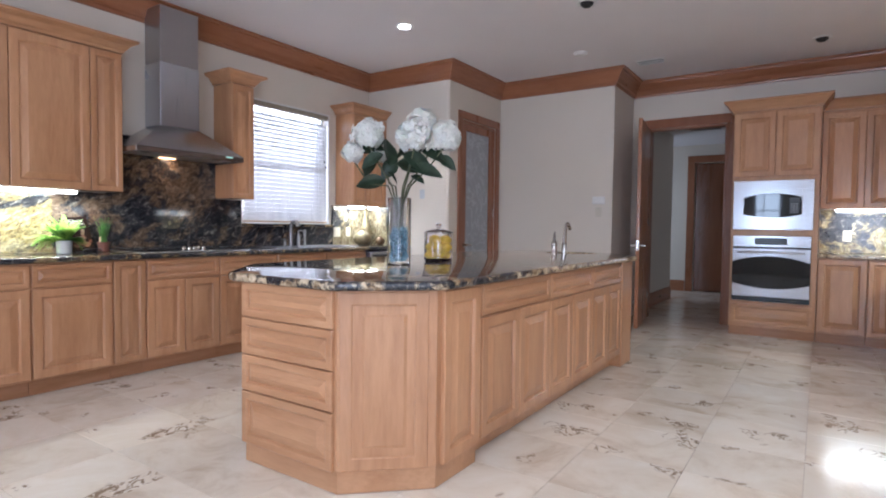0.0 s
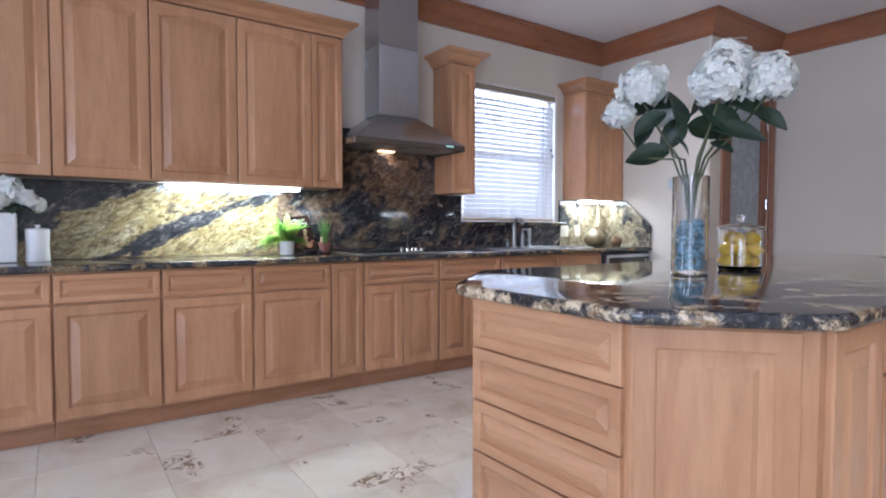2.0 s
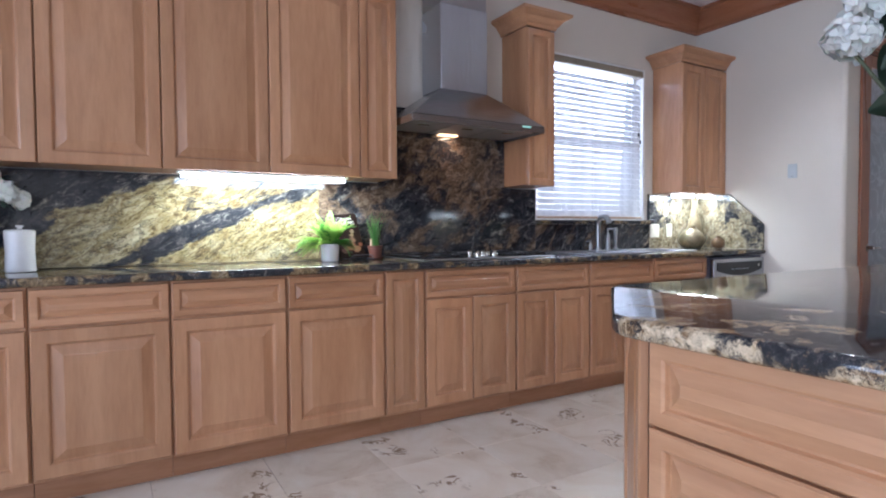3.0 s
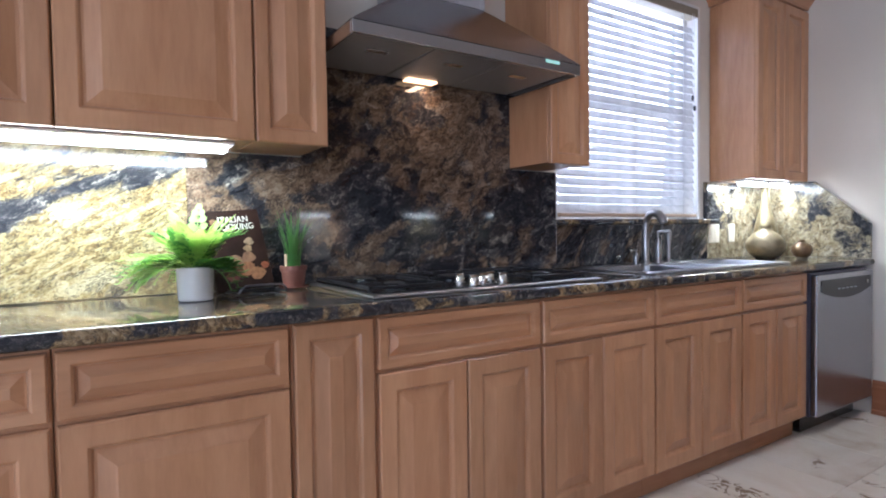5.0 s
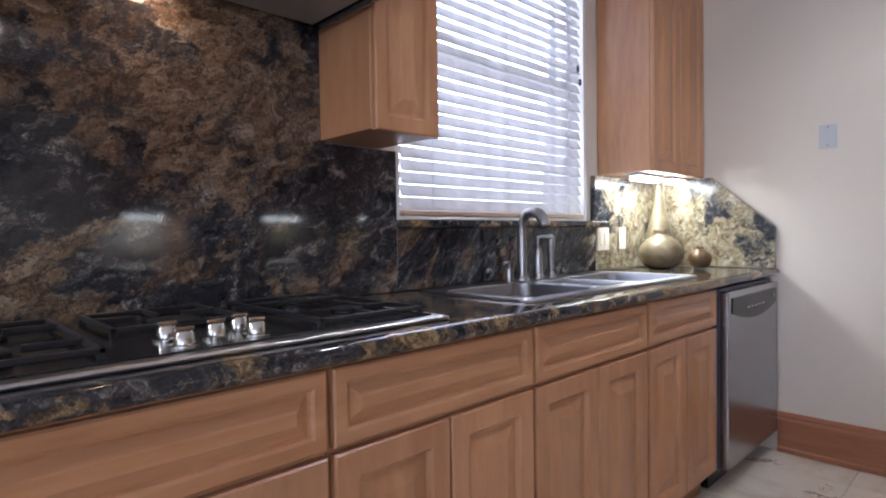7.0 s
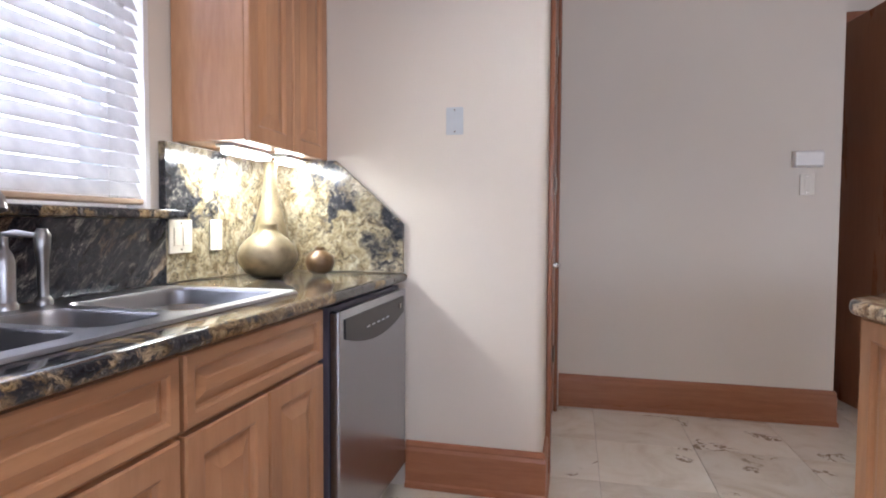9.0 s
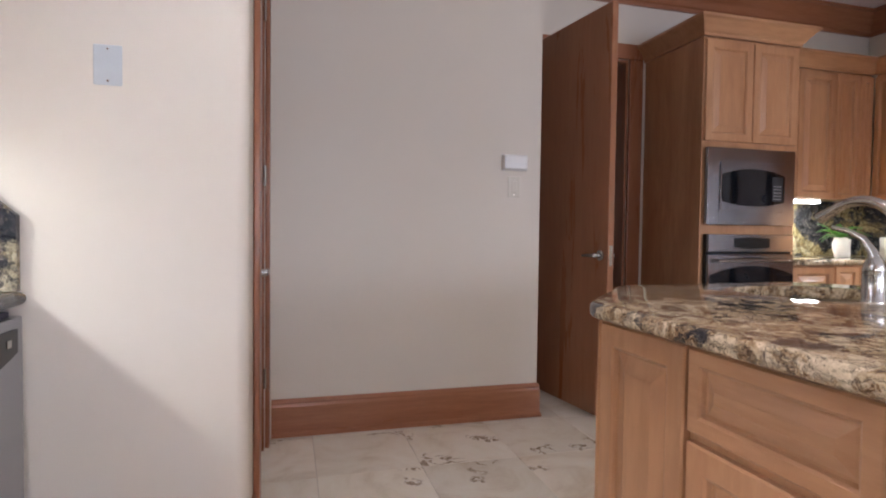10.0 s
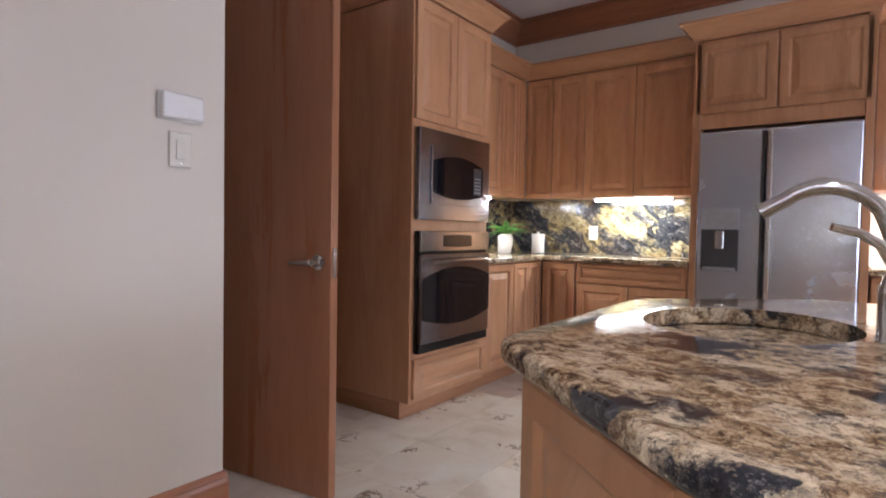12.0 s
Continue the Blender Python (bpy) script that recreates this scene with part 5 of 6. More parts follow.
part("drain", lathe(bmesh.new(), [(0.032, ZT - 0.157), (0.032, ZT - 0.154), (0.02, ZT - 0.153)], 20), CHROME, isk)
ifa = thing("island_faucet", pose(-1.67, 4.455, IZ, 0, 0, 100) @ Matrix.Scale(1.16, 4), "brushed nickel high-arc bar faucet on the island", "faucet")
part("base", lathe(bmesh.new(), [(0.026, 0), (0.026, 0.007), (0.02, 0.011), (0.018, 0.072), (0.021, 0.088)], 24), CHROME, ifa, smooth=True)
pts = [(-0.006, 0, 0.08), (0.006, 0, 0.115), (0.02, 0, 0.15)] + [(0.115 - 0.085 * math.cos(radians(a)), 0, 0.165 + 0.075 * math.sin(radians(a))) for a in range(15, 136, 12)] + [(0.212, 0, 0.197)]
part("spout", tube(bmesh.new(), pts, [0.02, 0.0165, 0.0145] + [0.0135 - 0.0001 * k for k in range(11)] + [0.0145], 16), CHROME, ifa, smooth=True)
isd = thing("soap_dispenser", pose(-1.775, 4.478, IZ, 0, 0, 110) @ Matrix.Scale(1.35, 4), "brushed nickel soap dispenser beside the island faucet", "soap dispenser")
part("base", lathe(bmesh.new(), [(0.0215, 0), (0.0215, 0.004), (0.02, 0.006), (0.02, 0.062), (0.0205, 0.064), (0.017, 0.078), (0.013, 0.088)], 24), CHROME, isd, smooth=True)
part("nozzle", tube(bmesh.new(), [(0, 0, 0.085), (0.004, 0, 0.1), (0.02, 0, 0.125), (0.045, 0, 0.14), (0.075, 0, 0.147)], [0.0125, 0.009, 0.007, 0.006, 0.0055], 12), CHROME, isd, smooth=True)

# ---- vase of hydrangeas ----
VX, VY = -1.825, 2.25
GEM = glassy("blue_glass_gems", (0.36, 0.66, 0.84), 0.08)
GEM.node_tree.nodes["Principled BSDF"].inputs["Transmission Weight"].default_value = 0.55
vs = thing("flower_vase", pose(VX, VY, IZ), "tall clear glass cylinder vase half full of blue glass gems", "vase")
part("cylinder", lathe(bmesh.new(), [(0.002, 0.0), (0.066, 0.0), (0.07, 0.004), (0.07, 0.398), (0.067, 0.4), (0.0655, 0.398), (0.0655, 0.018), (0.002, 0.016)], 40, cap=False), GLASS, vs, smooth=True)
gem_me = finish(lathe(bmesh.new(), [(0.002, -0.006), (0.009, -0.004), (0.012, 0.0), (0.009, 0.005), (0.002, 0.007)], 8), "glass_gem", GEM, True)
rg = random.Random(5)
for k in range(230):
    o = new("glass_gem", gem_me)
    o.parent = vs
    a, r = rg.uniform(0, 6.283), 0.051 * math.sqrt(rg.uniform(0.25, 1))
    o.matrix_local = pose(r * math.cos(a), r * math.sin(a), 0.03 + 0.185 * k / 230, rg.uniform(0, 180), rg.uniform(0, 180), 0)
PETAL = plain("white_petal", (0.82, 0.8, 0.74), 0.6, 0.0, 0.08, 25)
PETAL.node_tree.nodes["Principled BSDF"].inputs["Subsurface Weight"].default_value = 0.1
LEAF = plain("dark_leaf", (0.034, 0.062, 0.034), 0.42, 0.0, 0.3, 18)
STEM = plain("brown_green_stem", (0.1, 0.11, 0.05), 0.55, 0.0, 0.2, 20)


def floret_head(r, n, seed):
    rr = random.Random(seed)
    bm = bmesh.new()
    for k in range(n):
        z = 1 - 1.75 * (k + 0.5) / n
        a = k * 2.39996
        s = math.sqrt(max(0, 1 - z * z))
        d = Vector((s * math.cos(a), s * math.sin(a), z))
        c = d * r * rr.uniform(0.78, 1.1) * (0.92 + 0.1 * math.sin(5 * a + 3 * z))
        q = d.to_track_quat("Z", "Y").to_matrix().to_4x4()
        base = Matrix.Translation(c) @ q @ pose(0, 0, 0, rr.uniform(-25, 25), rr.uniform(-25, 25), rr.uniform(0, 90))
        sz = rr.uniform(0.02, 0.028)
        for p in range(4):
            m = base @ pose(0, 0, 0, 0, 0, 90 * p)
            pts = [(0, 0, 0), (sz * 0.55, -sz * 0.5, 0.004), (sz * 1.15, -sz * 0.3, 0.002), (sz * 1.3, 0, -0.001), (sz * 1.15, sz * 0.3, 0.002), (sz * 0.55, sz * 0.5, 0.004)]
            bm.faces.new([bm.verts.new(m @ Vector(q_)) for q_ in pts])
    t = bmesh.new()
    bmesh.ops.create_icosphere(t, subdivisions=3, radius=r * 0.64)
    join(bm, t, pose(0, 0, 0.03 * r))
    return bm


def leaf(L, w, bend=0.3, n=7):
    bm = bmesh.new()
    rows = []
    for k in range(n + 1):
        t = k / n
        hw_ = w * math.sin(math.pi * min(1, t * 0.96 + 0.02)) ** 0.8 * (1 - 0.25 * t)
        z = -bend * L * t * t
        rows.append([bm.verts.new((L * t, s * hw_, z + abs(s) * hw_ * 0.35)) for s in (-1, -0.5, 0, 0.5, 1)])
    for a, c in zip(rows, rows[1:]):
        for i in range(4):
            bm.faces.new((a[i], a[i + 1], c[i + 1], c[i]))
    return bm


fl = thing("hydrangea_bouquet", pose(VX, VY, IZ + 0.03), "white artificial hydrangeas with dark green leaves in a vase", "flowers")
SIDE, DEEP = Vector((0.86, 0.51, 0)), Vector((-0.51, 0.86, 0))
heads = ((-0.2, 0.0, 0.825, 0.098, 190), (-0.3, -0.03, 0.7, 0.058, 80), (0.12, -0.05, 0.805, 0.105, 210), (0.16, 0.05, 0.905, 0.09, 170), (0.31, 0.02, 0.81, 0.1, 190), (-0.11, 0.09, 0.71, 0.05, 70), (0.23, 0.12, 0.83, 0.085, 130))
for k, (u, d, z, r, n) in enumerate(heads):
    u, z, r = u * 0.88 - 0.012, z * 0.9, r * 0.95
    c = SIDE * u + DEEP * d
    x, y = c.x, c.y
    part("flower_head", floret_head(r, n, 20 + k), PETAL, fl).location = (x, y, z)
    part("stem", tube(bmesh.new(), [(-x * 0.12, -y * 0.12, 0.0), (x * 0.02, y * 0.02, 0.17), (x * 0.08, y * 0.08, 0.32), (x * 0.24, y * 0.24, 0.44), (x * 0.65, y * 0.65, z - 0.18), (x, y, z - r * 0.6)], 0.005, 8), STEM, fl, smooth=True)
leaves = ((-0.05, -0.04, 0.7, 95, -62, 0.21, 50), (-0.2, 0.02, 0.62, 190, 55, 0.16, 55), (-0.17, -0.05, 0.64, 200, 30, 0.15, -50), (0.05, 0.02, 0.72, 60, -40, 0.19, -55), (0.26, 0.0, 0.68, 15, 15, 0.18, 52), (0.15, -0.04, 0.63, 10, 25, 0.2, 60), (0.21, -0.06, 0.575, 0, 8, 0.19, 45), (-0.18, -0.03, 0.5, 185, 6, 0.17, 55), (0.34, 0.04, 0.64, 350, 30, 0.14, 50), (-0.07, 0.06, 0.6, 150, 50, 0.16, 58), (0.08, 0.08, 0.62, 40, 10, 0.18, -48), (-0.02, -0.06, 0.53, 20, 40, 0.09, 30), (0.14, 0.0, 0.53, 330, 20, 0.1, 30), (-0.13, 0.04, 0.74, 160, -20, 0.15, -52), (0.2, 0.06, 0.74, 50, -25, 0.16, 55), (-0.22, 0.03, 0.72, 210, 0, 0.13, 48))
for u, d, z, az, tilt, L, turn in leaves:
    u, z = u * 0.85 - 0.012, z * 0.92
    m = pose(0, 0, 0, turn, tilt, az + 30)
    c = SIDE * u + DEEP * d + Vector((0, 0, z))
    o = part("leaf", leaf(L, L * 0.34, 0.2), LEAF, fl, smooth=True)
    o.matrix_local = Matrix.Translation(c - (m @ Vector((L * 0.5, 0, 0)))) @ m

# ---- jar of lemons ----
jx, jy = -1.87, 2.73
jar = thing("lemon_jar", pose(jx, jy, IZ), "clear glass lidded jar holding yellow lemons", "jar")
part("jar_glass", lathe(bmesh.new(), [(0.002, 0.0), (0.085, 0.0), (0.092, 0.008), (0.094, 0.02), (0.094, 0.175), (0.09, 0.186), (0.086, 0.186), (0.0895, 0.174), (0.0895, 0.022), (0.08, 0.012), (0.002, 0.011)], 40, cap=False), GLASS, jar, smooth=True)
lid = part("lid", lathe(bmesh.new(), [(0.1, 0.188), (0.1, 0.196), (0.07, 0.208), (0.03, 0.216), (0.012, 0.218)], 36), glassy("lid_glass", (0.75, 0.75, 0.75), 0.08), jar, "glass lid with a knob", True)
part("knob", lathe(bmesh.new(), [(0.009, 0.2185), (0.008, 0.226), (0.017, 0.232), (0.02, 0.244), (0.013, 0.254), (0.002, 0.256)], 20), GLASS, lid, smooth=True)
m_, ns, ln, b_ = mat("lemon_peel")
v_ = coords(ns, ln)
nn = node(ns, "ShaderNodeTexNoise", Scale=140.0, Detail=2.0)
ln.new(v_, nn.inputs["Vector"])
cc = ramp(ns, [(0.3, (0.72, 0.44, 0.02)), (0.7, (0.85, 0.6, 0.04))])
ln.new(nn.outputs[0], cc.inputs[0])
ln.new(cc.outputs[0], b_.inputs["Base Color"])
b_.inputs["Roughness"].default_value = 0.4
bump(ns, ln, b_, nn.outputs[0], 0.2, 0.002)
lemon_me = finish(lathe(bmesh.new(), [(0.003, -0.047), (0.009, -0.042), (0.026, -0.03), (0.034, -0.01), (0.034, 0.008), (0.027, 0.027), (0.012, 0.04), (0.007, 0.047), (0.003, 0.05)], 18), "lemon", m_, True)
k = 0
for lz, n, rr0 in ((0.045, 4, 0.048), (0.095, 4, 0.047), (0.142, 3, 0.045)):
    for i in range(n):
        a = 2 * math.pi * i / n + lz * 20
        o = new("lemon", lemon_me)
        o.matrix_world = pose(jx + rr0 * math.cos(a), jy + rr0 * math.sin(a), IZ + lz, 90, 15 * (i - 1), math.degrees(a) + 90)
        tagged(o, "whole yellow lemon lying in the glass jar", "lemon", "lemons in the jar")
        k += 1


# ---- plants, book and pots on the hood-wall worktop ----
FERN = foliage("fern_green", (0.29, 0.48, 0.11))
FERN2 = foliage("leaf_green", (0.09, 0.24, 0.05))


def frond(L, w, n, droop, round_=False):
    bm = bmesh.new()
    spine = [(L * k / n * (1 - 0.25 * droop * k / n), 0, L * (0.55 * k / n - droop * (k / n) ** 2)) for k in range(n + 1)]
    tube(bm, spine, 0.0015, 5)
    for k in range(1, n + 1):
        t = k / n
        s = w * (math.sin(math.pi * (0.12 + 0.82 * t)) ** 0.7)
        p = Vector(spine[k])
        for sg in (-1, 1):
            d = Vector((0.35, sg, 0.12)).normalized()
            q = Vector((1, -sg * 0.2, 0)).normalized()
            hw_ = L / n * (0.62 if round_ else 0.42)
            pts = [p, p + d * s * 0.35 + q * hw_, p + d * s * 0.8 + q * hw_ * 0.9, p + d * s + q * 0.002, p + d * s * 0.8 - q * hw_ * 0.7, p + d * s * 0.35 - q * hw_ * 0.7]
            bm.faces.new([bm.verts.new(v) for v in pts])
    return bm


px, py = -4.36, 1.48
pot = thing("fern_pot", pose(px, py, ZC + 0.0012), "small white ceramic pot with a bright green fern", "potted plant")
part("pot", lathe(bmesh.new(), [(0.045, 0), (0.048, 0.003), (0.052, 0.097), (0.049, 0.099), (0.047, 0.085), (0.003, 0.082)], 32), WHITE, pot, smooth=True)
rg = random.Random(9)
for k in range(74):
    if k < 26:  # long arching fronds over the rim
        az, L, droop, lift, wide, n, rnd = rg.uniform(185, 330), rg.uniform(0.17, 0.24), rg.uniform(0.5, 0.9), rg.uniform(-20, 8), 0.044, 13, False
    elif k < 60:  # upright young fronds with round leaflets
        az, L, droop, lift, wide, n, rnd = rg.uniform(0, 360), rg.uniform(0.13, 0.2), rg.uniform(0.2, 0.5), rg.uniform(-58, -22), 0.034, 8, True
    else:
        az, L, droop, lift, wide, n, rnd = rg.uniform(10, 110), rg.uniform(0.11, 0.16), rg.uniform(0.5, 0.9), rg.uniform(-20, 8), 0.05, 8, True
    o = part("frond", frond(L, wide, n, droop, rnd), FERN if k < 60 and k % 6 else FERN2, pot)
    o.matrix_local = pose(0.012 * math.cos(radians(az)), 0.012 * math.sin(radians(az)), 0.085, 0, lift, az)
bk = thing("cookbook", pose(-4.47, 1.655, ZC + 0.014, 0, 0, 102) @ pose(0, 0, 0, -18, -4) @ Matrix.Diagonal((0.92, 1, 0.98, 1)), "dark cookbook with a food cover propped on a stand", "book")
COVER = plain("cover_dark", (0.028, 0.013, 0.009), 0.55, 0.0, 0.3, 10)
COVER.node_tree.nodes["Principled BSDF"].inputs["Specular IOR Level"].default_value = 0.15
part("pages", boxed(-0.102, 0.003, 0.003, 0.1, 0.013, 0.277), plain("paper", (0.7, 0.65, 0.55), 0.8), bk)
part("cover", boxed(-0.106, -0.001, 0, 0.106, 0.0025, 0.28, bevel=0.0008), COVER, bk)
part("spine", boxed(-0.1075, -0.001, 0, -0.1065, 0.016, 0.28), COVER, bk)
part("back_cover", boxed(-0.106, 0.0135, 0, 0.106, 0.016, 0.28, bevel=0.0008), COVER, bk)


def lettering(text, size, x, z, parent, material, y=-0.0022):
    cu = bpy.data.curves.new("title", "FONT")
    cu.body, cu.size, cu.extrude, cu.align_x = text, size, 0.0004, "CENTER"
    tmp = bpy.data.objects.new("title", cu)
    scene.collection.objects.link(tmp)
    me = bpy.data.meshes.new_from_object(tmp.evaluated_get(bpy.context.evaluated_depsgraph_get()))
    bpy.data.objects.remove(tmp)
    me.materials.append(material)
    ob = new("title", me)
    ob.parent = parent
    ob.matrix_local = pose(x, y, z, 90)
    return ob


TITLE = plain("title_cream", (0.7, 0.66, 0.58), 0.5)
lettering("ITALIAN", 0.031, 0.004, 0.236, bk, TITLE)
lettering("COOKING", 0.031, 0.004, 0.21, bk, TITLE)
rg = random.Random(3)
for k, (x, z, r, c) in enumerate(((0.01, 0.07, 0.034, (0.45, 0.2, 0.08)), (0.05, 0.05, 0.03, (0.5, 0.24, 0.1)), (-0.02, 0.1, 0.028, (0.5, 0.3, 0.16)), (0.03, 0.11, 0.026, (0.42, 0.22, 0.12)), (0.045, 0.165, 0.018, (0.55, 0.4, 0.25)), (0.035, 0.14, 0.016, (0.5, 0.33, 0.18)), (-0.04, 0.045, 0.025, (0.2, 0.08, 0.04)), (0.085, 0.075, 0.016, (0.45, 0.12, 0.04)), (-0.07, 0.24, 0.014, (0.3, 0.16, 0.08)))):
    n = 14
    bm = bmesh.new()
    bm.faces.new([bm.verts.new((x + r * (1 + 0.2 * math.sin(3 * a + k)) * math.cos(a), -0.0016 - 0.00012 * k, z + 0.75 * r * math.sin(a))) for a in [2 * math.pi * i / n for i in range(n)]])
    part("printed_shape", bm, plain("print_" + "abcdefghi"[k], tuple(0.6 * q_ for q_ in c), 0.4, 0.0, 0.3, 60), bk)
stn = thing("book_stand", pose(-4.44, 1.675, ZC + 0.001, 0, 0, 102), "dark wire book stand under the cookbook", "book stand")
part("base_wire", tube(bmesh.new(), [(-0.08, 0.06, 0.006), (-0.08, -0.05, 0.006), (-0.075, -0.055, 0.02), (-0.06, -0.055, 0.03), (0.06, -0.055, 0.03), (0.075, -0.055, 0.02), (0.08, -0.05, 0.006), (0.08, 0.06, 0.006)], 0.0035, 8), plain("pewter", (0.2, 0.2, 0.21), 0.35, 1.0), stn, smooth=True)
part("rest", boxed(-0.08, 0.02, 0.003, 0.08, 0.06, 0.0125), IRON, stn)
gp = thing("grass_pot", pose(-4.52, 1.825, ZC + 0.0012), "terracotta pot with tall green grass", "potted plant")
TERRA = plain("terracotta", (0.2, 0.075, 0.05), 0.7, 0.0, 0.2, 20)
part("pot", lathe(bmesh.new(), [(0.034, 0), (0.036, 0.004), (0.042, 0.062), (0.047, 0.063), (0.047, 0.08), (0.043, 0.08), (0.04, 0.066), (0.003, 0.064)], 28), TERRA, gp, smooth=True)
part("saucer", lathe(bmesh.new(), [(0.04, -0.0005), (0.05, 0.006), (0.05, 0.009), (0.046, 0.008), (0.0435, 0.006)], 28), TERRA, gp, smooth=True)
part("plant_tag", boxed(-0.012, -0.028, 0.07, 0.012, -0.025, 0.12), plain("tag_tan", (0.5, 0.36, 0.22), 0.7), gp, "small tan plant tag")
bm = bmesh.new()
for k in range(80):
    a, r0 = rg.uniform(0, 6.28), rg.uniform(0, 0.028)
    out = rg.uniform(0.005, 0.07)
    h = rg.uniform(0.14, 0.25)
    pts = []
    for i in range(5):
        t = i / 4
        pts.append((r0 * math.cos(a) + out * t * t * math.cos(a), r0 * math.sin(a) + out * t * t * math.sin(a), 0.064 + h * t * (1 - 0.12 * t)))
    wv_ = 0.0022
    sd = Vector((-math.sin(a), math.cos(a), 0))
    rows = [(bm.verts.new(Vector(p) - sd * wv_ * (1 - 0.8 * i / 4)), bm.verts.new(Vector(p) + sd * wv_ * (1 - 0.8 * i / 4))) for i, p in enumerate(pts)]
    for u, w_ in zip(rows, rows[1:]):
        bm.faces.new((u[0], u[1], w_[1], w_[0]))
part("grass", bm, FERN2, gp)


def canister(x, y, z, r, h, label, group="white canisters"):
    ob = thing("canister", pose(x, y, z), label, "canister", group)
    part("body", lathe(bmesh.new(), [(r * 0.96, 0), (r, 0.004), (r * 0.93, h * 0.45), (r, h * 0.84), (r, h * 0.86), (r * 0.97, h * 0.862)], 32), WHITE, ob, smooth=True)
    lid = part("lid", lathe(bmesh.new(), [(r, h * 0.864), (r * 1.01, h * 0.88), (r * 0.8, h * 0.905), (r * 0.2, h * 0.915)], 32), WHITE, ob, smooth=True)
    part("knob", lathe(bmesh.new(), [(r * 0.16, h * 0.9155), (r * 0.15, h * 0.95), (r * 0.28, h * 0.965), (r * 0.26, h * 0.995), (r * 0.1, h)], 20), WHITE, lid, smooth=True)
    return ob


canister(-4.39, 0.075, ZC + 0.0012, 0.058, 0.205, "white ceramic canister with a lid and knob")
wv2 = thing("white_vase", pose(-4.385, -0.07, ZC + 0.0012), "tall square white vase with white flowers", "vase")
part("vase_body", boxed(-0.055, -0.055, 0, 0.055, 0.055, 0.27, bevel=0.008, seg=3), WHITE, wv2)
bq = thing("white_bouquet", pose(-4.385, -0.07, ZC + 0.272), "white artificial flowers with green leaves in a white vase", "flowers")
for k, (x, y, z, r) in enumerate(((0.02, 0.03, 0.1, 0.06), (0.03, 0.1, 0.075, 0.04), (-0.03, -0.06, 0.11, 0.06), (0.05, -0.02, 0.07, 0.05), (0.0, 0.15, 0.045, 0.03), (-0.02, 0.03, 0.15, 0.045))):
    part("flower_head", floret_head(r, 40, 50 + k), PETAL, bq).location = (x, y, z)
    part("stem", tube(bmesh.new(), [(0, 0, 0.0), (x * 0.5, y * 0.5, z * 0.5), (x, y, z)], 0.003, 6), STEM, bq)
for k in range(8):
    part("leaf", leaf(0.1, 0.03, 0.35), LEAF, bq, smooth=True).matrix_local = pose(0.01, 0.04, 0.05, 0, rg.uniform(-15, 25), 45 * k)

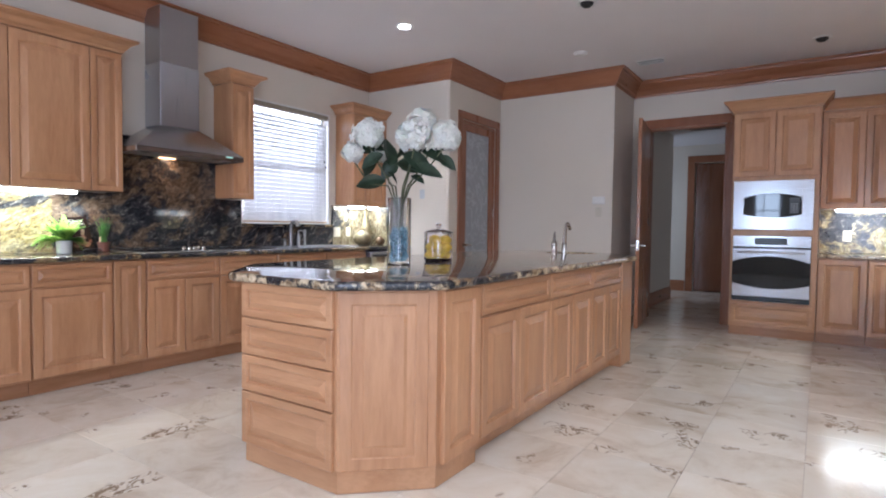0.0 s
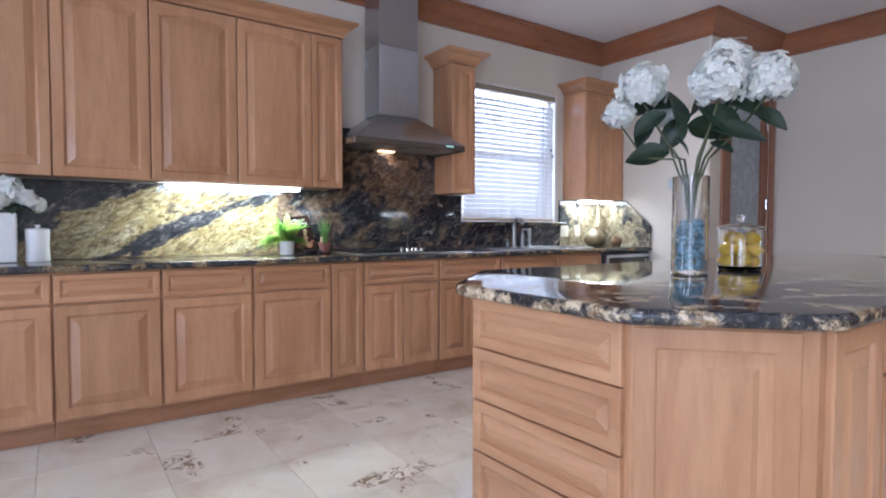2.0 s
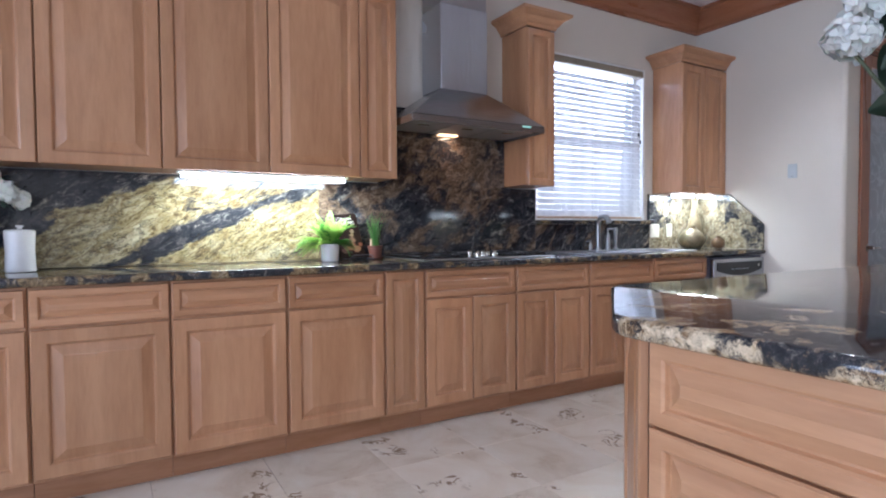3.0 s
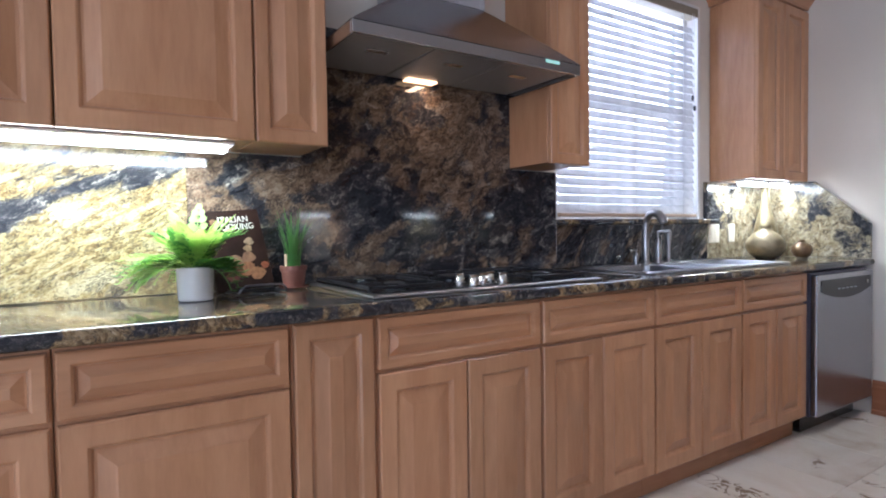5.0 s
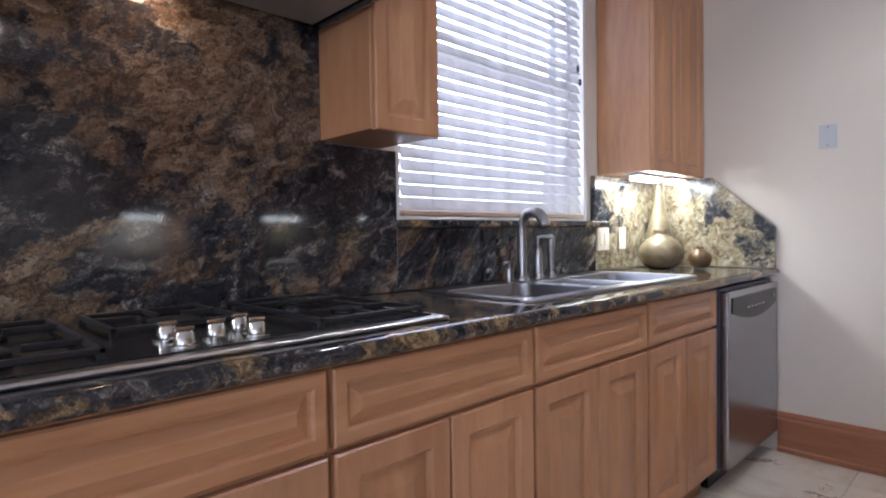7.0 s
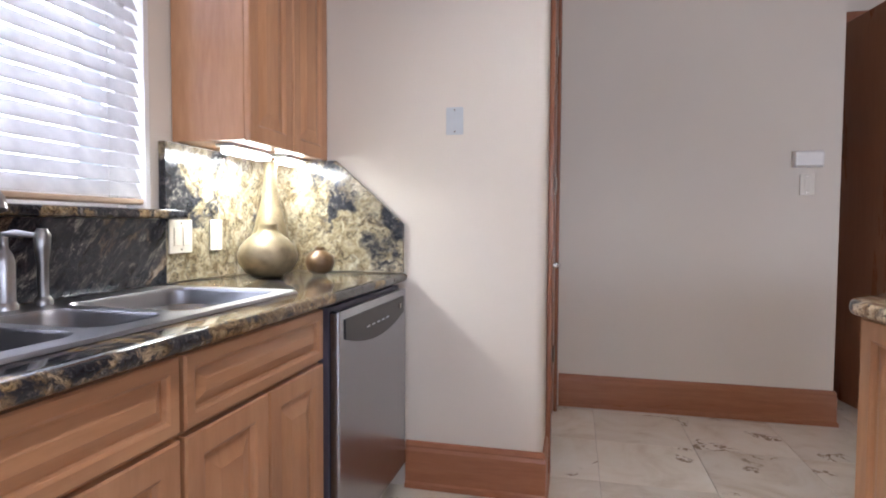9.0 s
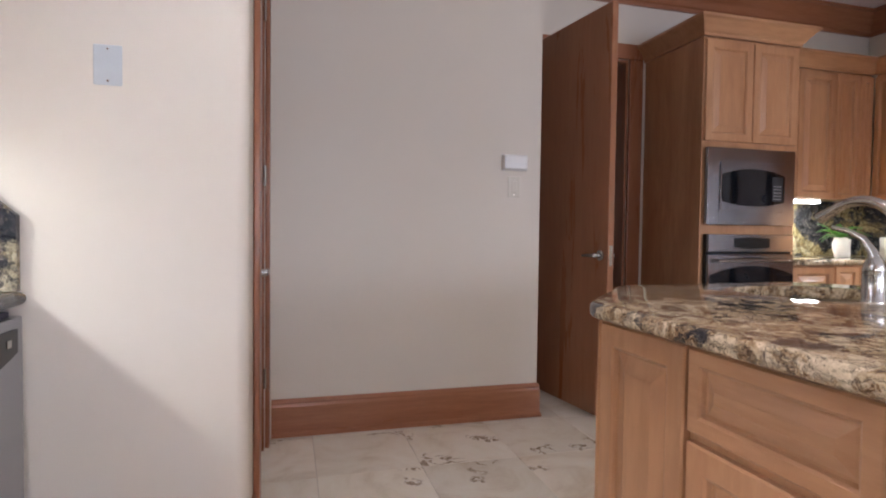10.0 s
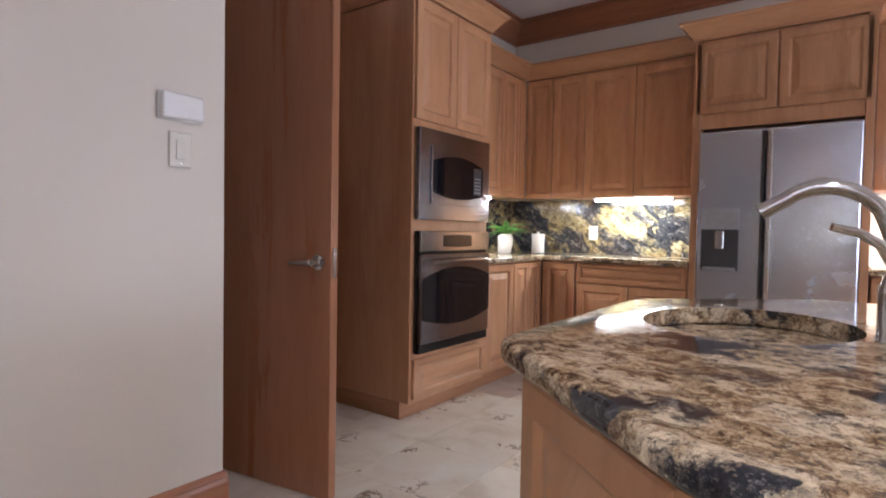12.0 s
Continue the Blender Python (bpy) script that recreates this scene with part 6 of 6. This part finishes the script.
GOLD = plain("pale_gold_glaze", (0.36, 0.29, 0.17), 0.36, 0.4, 0.22, 22)
BRONZE = plain("brown_glaze", (0.2, 0.12, 0.06), 0.3, 0.3, 0.25, 30)
for nm, x, y, rings, mt, lab in (
    ("squat_vase", -4.42, 4.775, [(0.05, 0), (0.085, 0.02), (0.11, 0.06), (0.113, 0.085), (0.1, 0.12), (0.07, 0.15), (0.042, 0.17), (0.034, 0.185), (0.036, 0.2), (0.03, 0.2), (0.028, 0.18)], GOLD, "squat gold-glazed vase with a narrow neck"),
    ("tall_vase", -4.5, 4.93, [(0.05, 0), (0.062, 0.03), (0.072, 0.1), (0.07, 0.16), (0.055, 0.23), (0.036, 0.3), (0.027, 0.36), (0.025, 0.42), (0.029, 0.455), (0.024, 0.455), (0.02, 0.42)], GOLD, "tall gold-glazed bottle vase"),
    ("small_vase", -4.30, 4.97, [(0.03, 0), (0.05, 0.015), (0.06, 0.045), (0.055, 0.07), (0.032, 0.09), (0.018, 0.097), (0.02, 0.108), (0.015, 0.108), (0.012, 0.098)], BRONZE, "small round brown-glazed vase")):
    o = part(nm, lathe(bmesh.new(), rings, 36), mt, None, "", True)
    o.location = (x, y, ZC + 0.0012)
    tagged(o, lab, "vase", "glazed vases")

# ---- corner worktop ----
wp = thing("fern_vase", pose(1.13, 6.93, ZC + 0.0012), "white urn-shaped vase with a green fern", "potted plant")
part("urn", lathe(bmesh.new(), [(0.035, 0), (0.04, 0.004), (0.058, 0.08), (0.06, 0.12), (0.048, 0.15), (0.05, 0.165), (0.045, 0.165), (0.04, 0.15)], 28), WHITE, wp, smooth=True)
for k in range(22):
    az = rg.uniform(0, 360)
    part("frond", frond(rg.uniform(0.15, 0.26), 0.035, 12, rg.uniform(0.3, 0.8)), FERN2, wp).matrix_local = pose(0, 0, 0.15, 0, rg.uniform(-45, 5), az)
canister(1.475, 6.80, ZC + 0.0012, 0.058, 0.19, "white waisted ceramic canister with a lid and knob")
canister(1.32, 7.06, ZC + 0.0012, 0.055, 0.17, "grey-white ceramic canister behind the fern")

# ---- floor ----
floor = setting("floor", boxed(XW - T, YS - T, -0.12, XF + T, 11.4, -0.006), GROUT, "pale travertine tile floor", "floor")
PITCH = 0.483
XL = [0.225 + PITCH * k for k in range(-10, 8)]
YL = [1.03 + PITCH * k for k in range(-10, 22)]
far_tiles = bmesh.new()
tile_me = finish(boxed(-PITCH / 2 + 0.001, -PITCH / 2 + 0.001, -0.0058, PITCH / 2 - 0.001, PITCH / 2 - 0.001, 0.0, bevel=0.0012), "tile", TRAV)
for x0 in XL[:-1]:
    for y0 in YL[:-1]:
        x, y = x0 + PITCH / 2, y0 + PITCH / 2
        if y > 7.7 and not -2.2 < x < -0.1:
            continue
        m = pose(x, y, random.uniform(-0.0004, 0.0004))
        if y < -0.4 or x > 1.9 or (x < -2.6 and y > 6.6) or y > 8.6:
            join(far_tiles, boxed(-PITCH / 2 + 0.001, -PITCH / 2 + 0.001, -0.0058, PITCH / 2 - 0.001, PITCH / 2 - 0.001, 0.0), m)
            continue
        t_ = new("tile", tile_me)
        t_.parent = floor
        t_.matrix_local = m
tagged(part("far_tiles", far_tiles, TRAV, floor, "travertine tiles away from the walk"), kind="stuff")
